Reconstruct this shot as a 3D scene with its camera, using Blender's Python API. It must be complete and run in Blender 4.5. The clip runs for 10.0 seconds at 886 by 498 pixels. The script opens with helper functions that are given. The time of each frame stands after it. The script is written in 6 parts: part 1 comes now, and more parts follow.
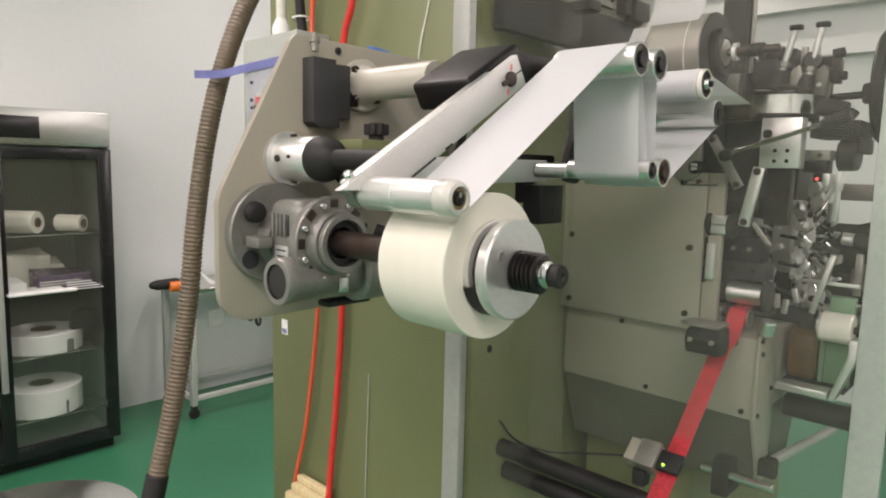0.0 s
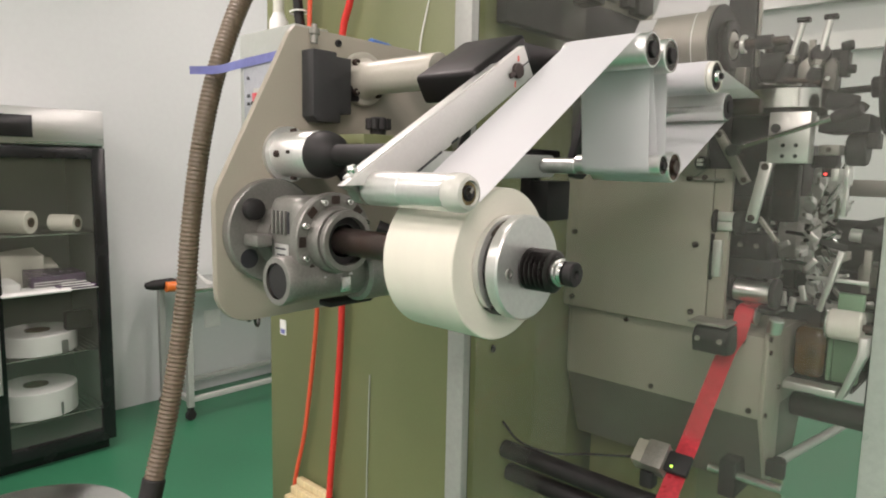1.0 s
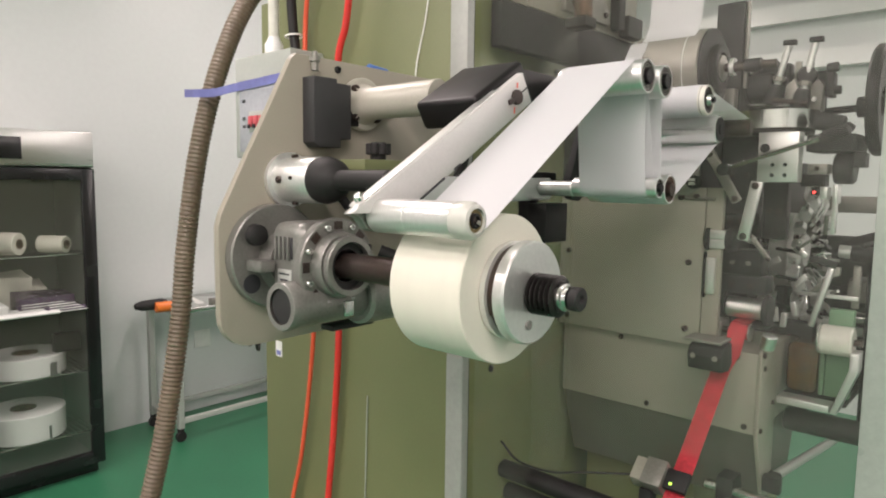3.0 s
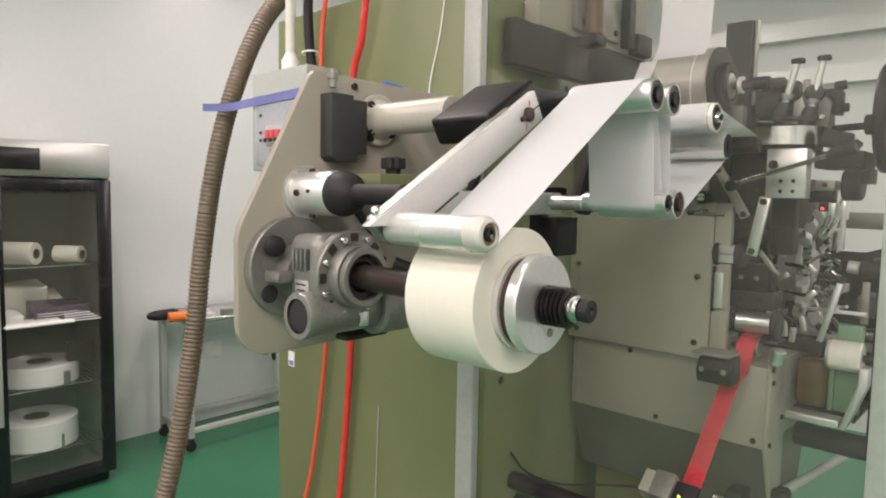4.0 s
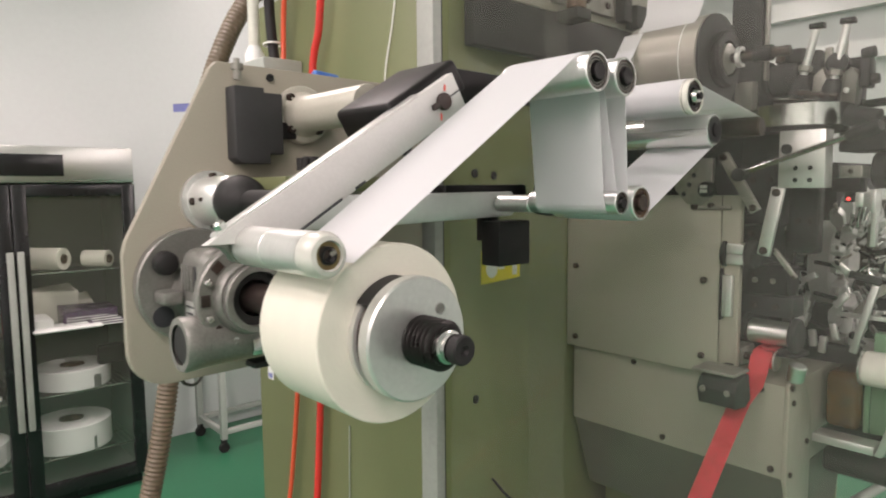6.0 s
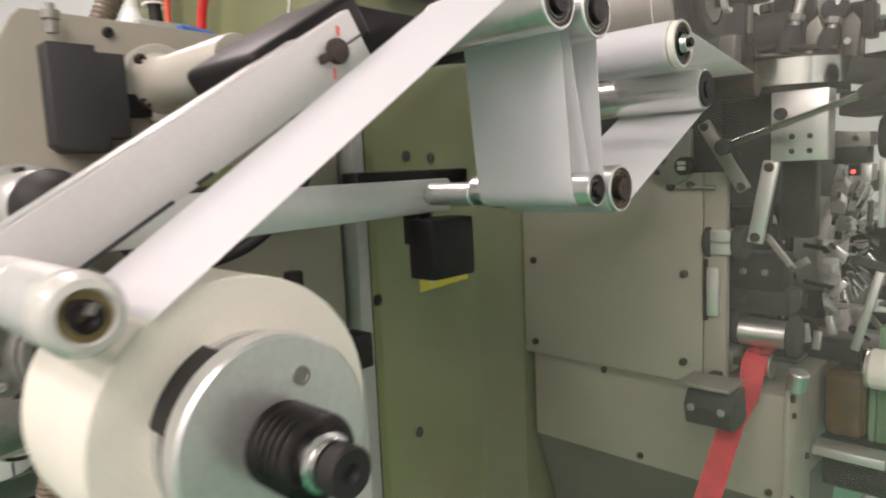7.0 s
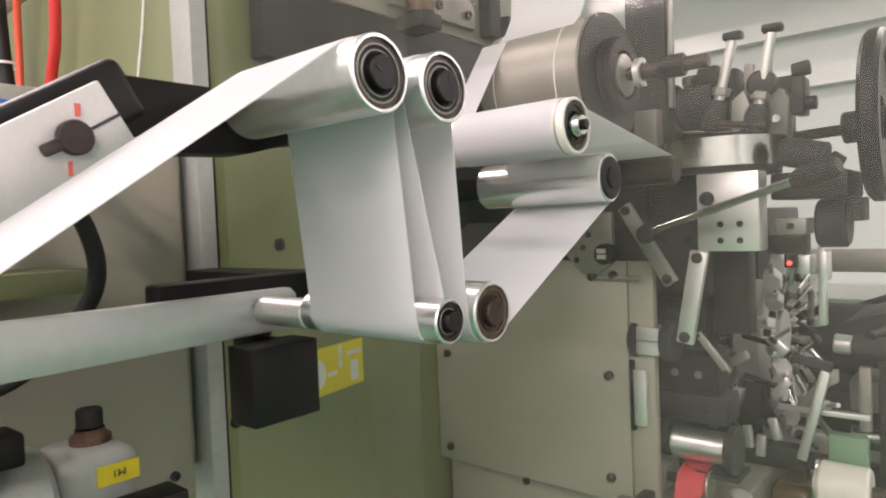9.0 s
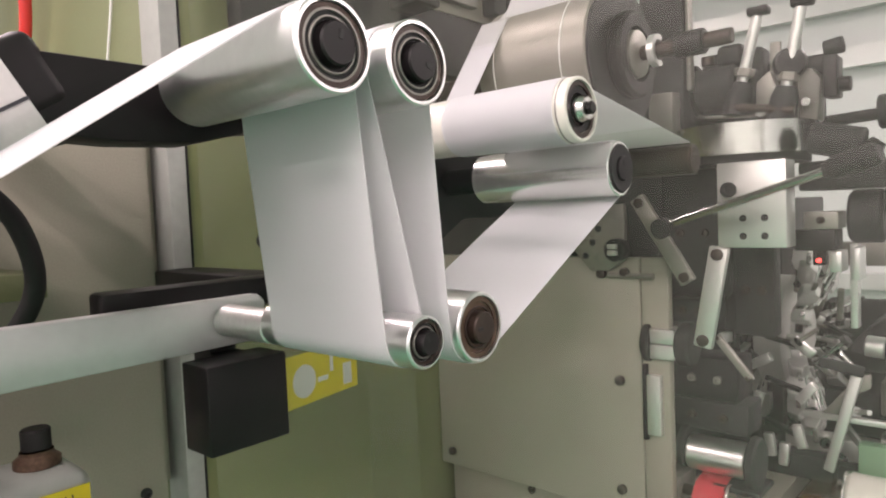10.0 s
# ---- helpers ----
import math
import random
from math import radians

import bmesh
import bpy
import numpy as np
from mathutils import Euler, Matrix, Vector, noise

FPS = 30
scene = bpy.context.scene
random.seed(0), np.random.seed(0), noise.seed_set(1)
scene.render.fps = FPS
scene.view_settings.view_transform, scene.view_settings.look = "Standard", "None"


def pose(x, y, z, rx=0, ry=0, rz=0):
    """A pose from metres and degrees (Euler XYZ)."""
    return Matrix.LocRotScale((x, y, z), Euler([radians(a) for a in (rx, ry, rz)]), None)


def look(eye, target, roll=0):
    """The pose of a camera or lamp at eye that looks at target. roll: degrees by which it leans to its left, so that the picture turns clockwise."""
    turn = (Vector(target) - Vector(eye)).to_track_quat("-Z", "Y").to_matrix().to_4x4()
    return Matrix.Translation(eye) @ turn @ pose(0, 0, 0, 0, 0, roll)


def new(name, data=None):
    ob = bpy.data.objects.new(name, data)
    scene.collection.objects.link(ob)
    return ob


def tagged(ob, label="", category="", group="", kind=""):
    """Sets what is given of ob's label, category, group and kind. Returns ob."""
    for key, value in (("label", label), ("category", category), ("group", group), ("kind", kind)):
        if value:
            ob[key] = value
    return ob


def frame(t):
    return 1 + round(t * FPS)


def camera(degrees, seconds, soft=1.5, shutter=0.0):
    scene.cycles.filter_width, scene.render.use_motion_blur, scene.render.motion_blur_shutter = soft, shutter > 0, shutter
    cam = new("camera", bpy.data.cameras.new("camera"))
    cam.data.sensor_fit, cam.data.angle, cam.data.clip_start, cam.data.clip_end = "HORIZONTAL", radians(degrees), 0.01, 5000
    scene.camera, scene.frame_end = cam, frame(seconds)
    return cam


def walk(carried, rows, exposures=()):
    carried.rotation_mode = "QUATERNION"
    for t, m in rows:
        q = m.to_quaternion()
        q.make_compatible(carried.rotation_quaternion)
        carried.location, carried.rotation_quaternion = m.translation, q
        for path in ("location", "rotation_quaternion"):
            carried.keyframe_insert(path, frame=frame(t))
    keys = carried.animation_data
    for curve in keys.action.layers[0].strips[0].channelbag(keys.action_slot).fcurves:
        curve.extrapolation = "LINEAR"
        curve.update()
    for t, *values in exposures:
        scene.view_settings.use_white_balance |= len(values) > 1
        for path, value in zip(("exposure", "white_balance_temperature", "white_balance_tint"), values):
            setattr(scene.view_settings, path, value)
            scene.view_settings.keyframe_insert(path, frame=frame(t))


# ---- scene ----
cam = camera(67.7, 10.0, soft=2.0, shutter=0.4)
PATH = [
    (0, (0.282, 0.252, 1.72), (1.726, 1.614, 1.475), 1.4),
    (0.5, (0.29, 0.275, 1.715), (1.737, 1.632, 1.47), 1.4),
    (1, (0.295, 0.283, 1.714), (1.747, 1.636, 1.466), 1.2),
    (1.5, (0.308, 0.285, 1.718), (1.768, 1.629, 1.468), 1.0),
    (2, (0.31, 0.296, 1.718), (1.782, 1.629, 1.479), 0.7),
    (2.5, (0.295, 0.296, 1.724), (1.773, 1.625, 1.504), 0.7),
    (4, (0.251, 0.279, 1.729), (1.715, 1.633, 1.566), 1.1),
    (4.5, (0.251, 0.281, 1.728), (1.675, 1.676, 1.568), 0.8),
    (5, (0.29, 0.262, 1.732), (1.659, 1.71, 1.567), 0.5),
    (5.5, (0.406, 0.208, 1.742), (1.721, 1.705, 1.566), 0.0),
    (7, (0.713, 0.403, 1.747), (2.137, 1.787, 1.509), -2.5),
    (7.5, (0.846, 0.445, 1.754), (2.328, 1.769, 1.525), -2.0),
    (8, (0.877, 0.45, 1.779), (2.373, 1.769, 1.619), -1.3),
    (8.5, (0.895, 0.443, 1.789), (2.408, 1.746, 1.677), -1.7),
    (9, (0.908, 0.435, 1.789), (2.429, 1.732, 1.718), -2.3),
    (9.5, (0.977, 0.473, 1.782), (2.486, 1.786, 1.744), -2.4),
    (10, (0.979, 0.465, 1.797), (2.470, 1.793, 1.690), -2.4),
]
walk(cam, [(t, look(eye, target, roll)) for t, eye, target, roll in PATH],
     [(0, -0.10, 6660, 12), (2.5, -0.05, 6660, 12), (5.5, -0.03, 6660, 13), (7.0, 0.0, 6660, 16), (7.5, 0.10, 6660, 17), (8.5, 0.19, 6660, 17), (10, 0.27, 6640, 20)])

# ---- world, lights ----
world = bpy.data.worlds.new("world")
scene.world = world
world.use_nodes = True
world.node_tree.nodes["Background"].inputs[0].default_value = (0.95, 0.95, 1.0, 1)
world.node_tree.nodes["Background"].inputs[1].default_value = 0.05
LAMP_POWER = 44.0
LAMPS = [(-3.0, -1.9), (-3.0, 0.3), (-3.0, 2.6), (-1.4, -2.1), (-1.4, 0.2), (-1.2, 2.5), (1.0, 2.5), (4.4, -2.3), (3.2, 3.3), (4.6, -0.4)]
# Two more unseen lamps, added to brighten the paper web from above and front.
FILL_LAMPS = [(-0.4, 1.0), (-0.5, -0.7)]
CEIL = 3.7
for lx, ly in LAMPS + FILL_LAMPS:
    lamp = new("ceiling_lamp_glow", bpy.data.lights.new("ceiling_lamp_glow", "AREA"))
    lamp.data.shape, lamp.data.size, lamp.data.size_y = "RECTANGLE", 0.28, 1.15
    lamp.data.energy, lamp.data.color = LAMP_POWER * ((0.95 if ly < 0 else 0.14) if (lx, ly) in FILL_LAMPS else 1.0), (1.0, 0.87, 0.855)
    lamp.matrix_world = pose(lx, ly, CEIL - 0.075)


# ---- materials ----
def mat(name, color, rough=0.5, metal=0.0, vary=0.12, scale=6.0, bump=0.0, bscale=90.0, fine=0.06, rvary=0.1, stretch=(1, 1, 1), coat=0.0, alpha=1.0, island=0.0, stain=None):
    m = bpy.data.materials.new(name)
    m.use_nodes = True
    nt = m.node_tree
    b = nt.nodes["Principled BSDF"]
    b.inputs["Metallic"].default_value = metal
    b.inputs["Coat Weight"].default_value = coat
    tc = nt.nodes.new("ShaderNodeTexCoord")
    mp = nt.nodes.new("ShaderNodeMapping")
    mp.inputs["Scale"].default_value = stretch
    nt.links.new(tc.outputs["Object"], mp.inputs["Vector"])

    def noise_of(sc, detail):
        n = nt.nodes.new("ShaderNodeTexNoise")
        n.inputs["Scale"].default_value, n.inputs["Detail"].default_value = sc, detail
        nt.links.new(mp.outputs["Vector"], n.inputs["Vector"])
        return n

    big, small = noise_of(scale, 3), noise_of(bscale, 4)
    mixed = nt.nodes.new("ShaderNodeMix")
    mixed.data_type = "RGBA"
    lo = [max(0, c * (1 - vary)) for c in color]
    hi = [min(1, c * (1 + vary)) for c in color]
    if stain:
        lo = stain
    mixed.inputs["A"].default_value, mixed.inputs["B"].default_value = (*lo, 1), (*hi, 1)
    ramp = nt.nodes.new("ShaderNodeMapRange")
    ramp.inputs["From Min"].default_value, ramp.inputs["From Max"].default_value = 0.3, 0.7
    nt.links.new(big.outputs["Fac"], ramp.inputs["Value"])
    nt.links.new(ramp.outputs["Result"], mixed.inputs["Factor"])
    hsv = nt.nodes.new("ShaderNodeHueSaturation")
    nt.links.new(mixed.outputs["Result"], hsv.inputs["Color"])
    val = nt.nodes.new("ShaderNodeMapRange")
    val.inputs["To Min"].default_value, val.inputs["To Max"].default_value = 1 - fine, 1 + fine
    val.inputs["From Min"].default_value, val.inputs["From Max"].default_value = 0.3, 0.7
    nt.links.new(small.outputs["Fac"], val.inputs["Value"])
    out = val.outputs["Result"]
    if island:
        info = nt.nodes.new("ShaderNodeObjectInfo")
        r2 = nt.nodes.new("ShaderNodeMapRange")
        r2.inputs["To Min"].default_value, r2.inputs["To Max"].default_value = 1 - island, 1 + island
        nt.links.new(info.outputs["Random"], r2.inputs["Value"])
        mul = nt.nodes.new("ShaderNodeMath")
        mul.operation = "MULTIPLY"
        nt.links.new(out, mul.inputs[0])
        nt.links.new(r2.outputs["Result"], mul.inputs[1])
        out = mul.outputs["Value"]
    nt.links.new(out, hsv.inputs["Value"])
    nt.links.new(hsv.outputs["Color"], b.inputs["Base Color"])
    rr = nt.nodes.new("ShaderNodeMapRange")
    rr.inputs["To Min"].default_value, rr.inputs["To Max"].default_value = max(0.02, rough - rvary), min(1, rough + rvary)
    nt.links.new(big.outputs["Fac"], rr.inputs["Value"])
    nt.links.new(rr.outputs["Result"], b.inputs["Roughness"])
    if bump:
        bp = nt.nodes.new("ShaderNodeBump")
        bp.inputs["Strength"].default_value, bp.inputs["Distance"].default_value = bump, 0.002
        nt.links.new(small.outputs["Fac"], bp.inputs["Height"])
        nt.links.new(bp.outputs["Normal"], b.inputs["Normal"])
    return m


def pane_mat(name, tint, film, gloss, rough=0.05):
    """A clear sheet with a little gloss; haze and reflections added as pale film."""
    m = bpy.data.materials.new(name)
    m.use_nodes = True
    nt = m.node_tree
    nt.nodes.remove(nt.nodes["Principled BSDF"])
    out = nt.nodes["Material Output"]
    tr, di, gl = (nt.nodes.new(k) for k in ("ShaderNodeBsdfTransparent", "ShaderNodeBsdfDiffuse", "ShaderNodeBsdfGlossy"))
    tr.inputs[0].default_value = (*tint, 1)
    # Haze colour, with the olive cast of the reflections put in.
    di.inputs[0].default_value = (0.8, 0.8, 0.71, 1)
    gl.inputs["Roughness"].default_value = rough
    n = nt.nodes.new("ShaderNodeTexNoise")
    n.inputs["Scale"].default_value = 3.0
    rng = nt.nodes.new("ShaderNodeMapRange")
    rng.inputs["To Min"].default_value, rng.inputs["To Max"].default_value = film * 0.75, film * 1.25
    nt.links.new(n.outputs["Fac"], rng.inputs["Value"])
    a, c = nt.nodes.new("ShaderNodeMixShader"), nt.nodes.new("ShaderNodeMixShader")
    nt.links.new(rng.outputs["Result"], a.inputs[0])
    nt.links.new(tr.outputs[0], a.inputs[1])
    nt.links.new(di.outputs[0], a.inputs[2])
    c.inputs[0].default_value = gloss
    nt.links.new(a.outputs[0], c.inputs[1])
    nt.links.new(gl.outputs[0], c.inputs[2])
    nt.links.new(c.outputs[0], out.inputs["Surface"])
    return m


def glow_mat(name, color, strength):
    m = bpy.data.materials.new(name)
    m.use_nodes = True
    b = m.node_tree.nodes["Principled BSDF"]
    b.inputs["Emission Color"].default_value, b.inputs["Emission Strength"].default_value = (*color, 1), strength
    b.inputs["Base Color"].default_value = (*color, 1)
    return m


FLOOR = mat("green_epoxy", (0.036, 0.178, 0.092), 0.34, vary=0.10, scale=1.5, bump=0.05, bscale=60)
WALL = mat("white_panel", (0.63, 0.655, 0.65), 0.36, vary=0.02, scale=1.2, bump=0.02, bscale=30, fine=0.015)
GREEN = mat("olive_machine_paint", (0.150, 0.166, 0.076), 0.48, vary=0.07, scale=3, bump=0.12, bscale=240, fine=0.03)
# Same olive, lightened: sheen and haze on the front panel sit in its colour.
GREENSHEEN = mat("olive_gloss_with_sheen", (0.215, 0.235, 0.115), 0.14, vary=0.10, scale=2, bump=0.03, bscale=60, fine=0.03, rvary=0.08)
BEIGE = mat("beige_powder_coat", (0.295, 0.272, 0.220), 0.46, vary=0.05, scale=5, bump=0.25, bscale=420, fine=0.04)
GREY = mat("grey_hammered_paint", (0.325, 0.312, 0.258), 0.38, vary=0.13, scale=3, bump=0.15, bscale=260, fine=0.04)
CAST = mat("cast_aluminium", (0.225, 0.222, 0.205), 0.38, metal=0.5, vary=0.16, scale=14, bump=0.35, bscale=260, fine=0.10)
STEEL = mat("brushed_steel", (0.66, 0.66, 0.64), 0.24, metal=1.0, vary=0.10, scale=6, bump=0.04, bscale=160, fine=0.08, stretch=(1, 0.12, 1))
CHROME = mat("polished_roller_steel", (0.80, 0.80, 0.79), 0.31, metal=1.0, vary=0.05, scale=9, bump=0.02, bscale=120, fine=0.04, rvary=0.06)
ALU = mat("satin_aluminium", (0.70, 0.70, 0.68), 0.34, metal=0.75, vary=0.06, scale=8, bump=0.05, bscale=200, fine=0.05)
SILVERPAINT = mat("silver_profile", (0.62, 0.63, 0.62), 0.35, metal=0.35, vary=0.05, scale=4, fine=0.03)
BLACK = mat("black_anodised", (0.008, 0.0065, 0.007), 0.46, vary=0.25, scale=12, bump=0.02, bscale=140, fine=0.05)
RUBBER = mat("black_rubber", (0.018, 0.017, 0.017), 0.58, vary=0.25, scale=14, bump=0.03, bscale=120, fine=0.05)
DARKSTEEL = mat("oiled_dark_steel", (0.040, 0.032, 0.030), 0.40, metal=0.5, vary=0.35, scale=20, bump=0.12, bscale=220, fine=0.15, stain=(0.048, 0.030, 0.022))
DUSTYDARK = mat("dusty_dark_metal", (0.024, 0.024, 0.024), 0.62, metal=0.0, vary=0.35, scale=9, bscale=40, fine=0.04)
MIDMETAL = mat("dull_grey_metal", (0.26, 0.25, 0.225), 0.42, metal=0.5, vary=0.2, scale=16, bump=0.15, bscale=200, fine=0.1)
PAPER = mat("white_web_paper", (0.735, 0.735, 0.765), 0.75, vary=0.015, scale=10, bump=0.06, bscale=500, fine=0.012)
CREAM = mat("cream_paper_roll", (0.665, 0.645, 0.560), 0.7, vary=0.02, scale=9, bump=0.1, bscale=420, fine=0.03, stretch=(1, 6, 1))
WHITEARM = mat("white_lacquered_aluminium", (0.56, 0.55, 0.535), 0.42, vary=0.04, scale=12, bump=0.06, bscale=300, fine=0.03)
STRIPGREY = mat("dull_grey_profile", (0.33, 0.34, 0.315), 0.45, metal=0.1, vary=0.08, scale=5, fine=0.05)
ACRYLEDGE = mat("milky_acrylic_edge", (0.36, 0.40, 0.36), 0.3, vary=0.05, scale=4)
BRIGHTROLL = mat("bright_turned_roller", (0.84, 0.84, 0.82), 0.24, metal=0.8, vary=0.06, scale=9, fine=0.04, stretch=(1, 0.15, 1))
SENSORGREY = mat("matt_sensor_plastic", (0.030, 0.030, 0.031), 0.7, vary=0.1, scale=20, fine=0.05)
OFFWHITE = mat("off_white_paint", (0.44, 0.42, 0.36), 0.35, vary=0.06, scale=9, bump=0.1, bscale=260, fine=0.04)
PLASTIC = mat("milky_plastic", (0.70, 0.69, 0.62), 0.3, vary=0.05, scale=20, fine=0.04, coat=0.2)
BROWN = mat("rusty_bearing", (0.12, 0.075, 0.05), 0.5, metal=0.4, vary=0.4, scale=60, bump=0.2, bscale=300, fine=0.2)
HOSE = mat("brown_ribbed_hose", (0.15, 0.115, 0.08), 0.48, vary=0.12, scale=8, fine=0.1)
REDTUBE = mat("red_pneumatic_tube", (0.72, 0.04, 0.035), 0.25, vary=0.08, scale=8, fine=0.04)
ORANGETUBE = mat("orange_red_tube", (0.72, 0.10, 0.045), 0.3, vary=0.08, scale=8, fine=0.04)
REDWEB = mat("red_release_film", (0.50, 0.045, 0.06), 0.3, vary=0.18, scale=30, bump=0.3, bscale=120, fine=0.12)
YELLOW = mat("yellow_label", (0.80, 0.66, 0.02), 0.4, vary=0.06, scale=20, fine=0.03)
WHITELAB = mat("white_print", (0.78, 0.78, 0.76), 0.45, vary=0.05, scale=20, fine=0.03)
INK = mat("dark_print", (0.03, 0.03, 0.035), 0.5)
REDINK = mat("red_marker", (0.70, 0.12, 0.09), 0.5, vary=0.2, scale=80)
BLUETAPE = mat("blue_plastic_tape", (0.16, 0.17, 0.42), 0.3, vary=0.15, scale=18, fine=0.06)
BOXGREY = mat("light_grey_enclosure", (0.40, 0.42, 0.39), 0.42, vary=0.04, scale=6, fine=0.03)
COPPERFILM = mat("metallised_film", (0.27, 0.255, 0.225), 0.42, metal=0.4, vary=0.10, scale=5, bump=0.03, bscale=80, fine=0.05, stretch=(1, 4, 1))
WOOD = mat("pale_wood", (0.62, 0.52, 0.30), 0.6, vary=0.12, scale=20, bump=0.2, bscale=120, stretch=(1, 8, 1), island=0.1)
AMBER = mat("amber_oil_cup", (0.075, 0.040, 0.012), 0.16, vary=0.5, scale=30, coat=0.4)
FRIDGESTEEL = mat("fridge_stainless", (0.60, 0.60, 0.58), 0.30, metal=0.9, vary=0.05, scale=3, fine=0.04, stretch=(0.3, 1, 8))
FRIDGEBLACK = mat("black_door_frame", (0.012, 0.012, 0.013), 0.25, vary=0.2, scale=6)
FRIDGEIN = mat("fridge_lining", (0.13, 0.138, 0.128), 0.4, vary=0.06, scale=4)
ORANGE = mat("orange_plastic", (0.75, 0.18, 0.03), 0.4, vary=0.08)
PURPLE = mat("purple_wrap", (0.05, 0.02, 0.06), 0.25, vary=0.4, scale=30, stain=(0.12, 0.10, 0.14))
PINK = mat("red_pack", (0.62, 0.10, 0.12), 0.4, vary=0.15, scale=20)
RINGPL = mat("worn_clear_plastic", (0.50, 0.50, 0.46), 0.28, vary=0.08, scale=25, fine=0.06, coat=0.3)
# Dark grey: the underside's shade is in the colour; also used on a cheek.
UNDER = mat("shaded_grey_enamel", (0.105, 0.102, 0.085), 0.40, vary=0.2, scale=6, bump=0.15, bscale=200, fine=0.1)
MINT = mat("mint_green_enamel", (0.15, 0.27, 0.16), 0.35, vary=0.1, scale=12, fine=0.06)
SPRINGSTEEL = mat("blackened_spring_steel", (0.03, 0.027, 0.026), 0.30, metal=0.6, vary=0.3, scale=40, bump=0.1, bscale=250, fine=0.15)
CEILMAT = mat("ceiling_panel", (0.72, 0.73, 0.72), 0.5, vary=0.02)
def let_through(m, share):
    """Thin paper: a share of the light passes through it."""
    nt = m.node_tree
    out, bs = nt.nodes["Material Output"], nt.nodes["Principled BSDF"]
    tl, mx = nt.nodes.new("ShaderNodeBsdfTranslucent"), nt.nodes.new("ShaderNodeMixShader")
    tl.inputs[0].default_value = (0.86, 0.87, 0.85, 1)
    mx.inputs[0].default_value = share
    nt.links.new(bs.outputs[0], mx.inputs[1])
    nt.links.new(tl.outputs[0], mx.inputs[2])
    nt.links.new(mx.outputs[0], out.inputs["Surface"])


let_through(PAPER, 0.47)
for dull in (BLACK, RUBBER, DUSTYDARK):
    dull.node_tree.nodes["Principled BSDF"].inputs["Specular IOR Level"].default_value = 0.32
GLASS = pane_mat("fridge_glass", (0.90, 0.92, 0.91), 0.022, 0.07)
ACRYLIC = pane_mat("hazy_acrylic", (0.97, 0.975, 0.96), 0.028, 0.014, 0.06)
TUBELIGHT = glow_mat("lamp_diffuser", (1.0, 0.95, 0.92), 3.0)
GREENLED = glow_mat("green_indicator", (0.5, 0.9, 0.1), 2.0)
REDLED = glow_mat("red_indicator", (1.0, 0.06, 0.05), 3.0)


# ---- mesh helpers ----
ORIGIN = {}


def part(name, bm, material, parent=None, label="", angle=38):
    """Links a bmesh, built in the thing's space, as one mesh under its parent."""
    me = bpy.data.meshes.new(name)
    bmesh.ops.recalc_face_normals(bm, faces=bm.faces)
    bm.to_mesh(me)
    bm.free()
    me.materials.append(material)
    me.polygons.foreach_set("use_smooth", [True] * len(me.polygons))
    me.set_sharp_from_angle(angle=radians(angle))
    ob = new(name, me)
    if parent is not None:
        ob.parent = parent
        if parent in ORIGIN:
            o = ORIGIN[parent]
            me.transform(Matrix.Translation((-o[0], -o[1], -o[2])))
            ORIGIN[ob] = o
    if label:
        ob["label"] = label
    return ob


def thing(name, label, category, at=None, group="", kind=""):
    """An Empty at its base. With at given, parts are built in world metres; the Empty sits at that place."""
    ob = new(name)
    ob.empty_display_size = 0.05
    if at is not None:
        ob.location = at
        ORIGIN[ob] = at
    return tagged(ob, label, category, group, kind)


def B():
    return bmesh.new()


def box(bm, x0, x1, y0, y1, z0, z1, bevel=0.0, seg=2, m=None):
    r = bmesh.ops.create_cube(bm, size=1)
    vs = r["verts"]
    mm = Matrix.Translation(((x0 + x1) / 2, (y0 + y1) / 2, (z0 + z1) / 2)) @ Matrix.Diagonal((abs(x1 - x0), abs(y1 - y0), abs(z1 - z0), 1))
    bmesh.ops.transform(bm, matrix=(m @ mm) if m else mm, verts=vs)
    if bevel:
        es = list({e for v in vs for e in v.link_edges})
        bmesh.ops.bevel(bm, geom=es, offset=bevel, segments=seg, profile=0.5, affect="EDGES")
    return bm


def lathe(bm, p, d, prof, seg=40):
    """Turns a profile of (distance along d, radius) about the axis through p along d."""
    d = Vector(d).normalized()
    u = d.orthogonal().normalized()
    w = d.cross(u)
    rings = []
    for a, r in prof:
        c = Vector(p) + d * a
        if r < 1e-6:
            rings.append([bm.verts.new(c)])
        else:
            rings.append([bm.verts.new(c + (u * math.cos(2 * math.pi * k / seg) + w * math.sin(2 * math.pi * k / seg)) * r) for k in range(seg)])
    for a, b in zip(rings, rings[1:]):
        for k in range(seg):
            k2 = (k + 1) % seg
            if len(a) == 1 and len(b) == 1:
                continue
            if len(a) == 1:
                bm.faces.new((a[0], b[k], b[k2]))
            elif len(b) == 1:
                bm.faces.new((a[k], b[0], a[k2]))
            else:
                bm.faces.new((a[k], b[k], b[k2], a[k2]))
    return bm


def rod(bm, p0, p1, r, seg=24, ch=0.0):
    d = Vector(p1) - Vector(p0)
    n = d.length
    c = ch or min(r * 0.12, n * 0.2)
    return lathe(bm, p0, d, [(0, 0), (0, r - c), (c, r), (n - c, r), (n, r - c), (n, 0)], seg)


def pipe(bm, p0, p1, ro, ri, seg=40, ch=0.0008):
    d = Vector(p1) - Vector(p0)
    n = d.length
    return lathe(bm, p0, d, [(0, ri), (0, ro - ch), (ch, ro), (n - ch, ro), (n, ro - ch), (n, ri), (0, ri)], seg)


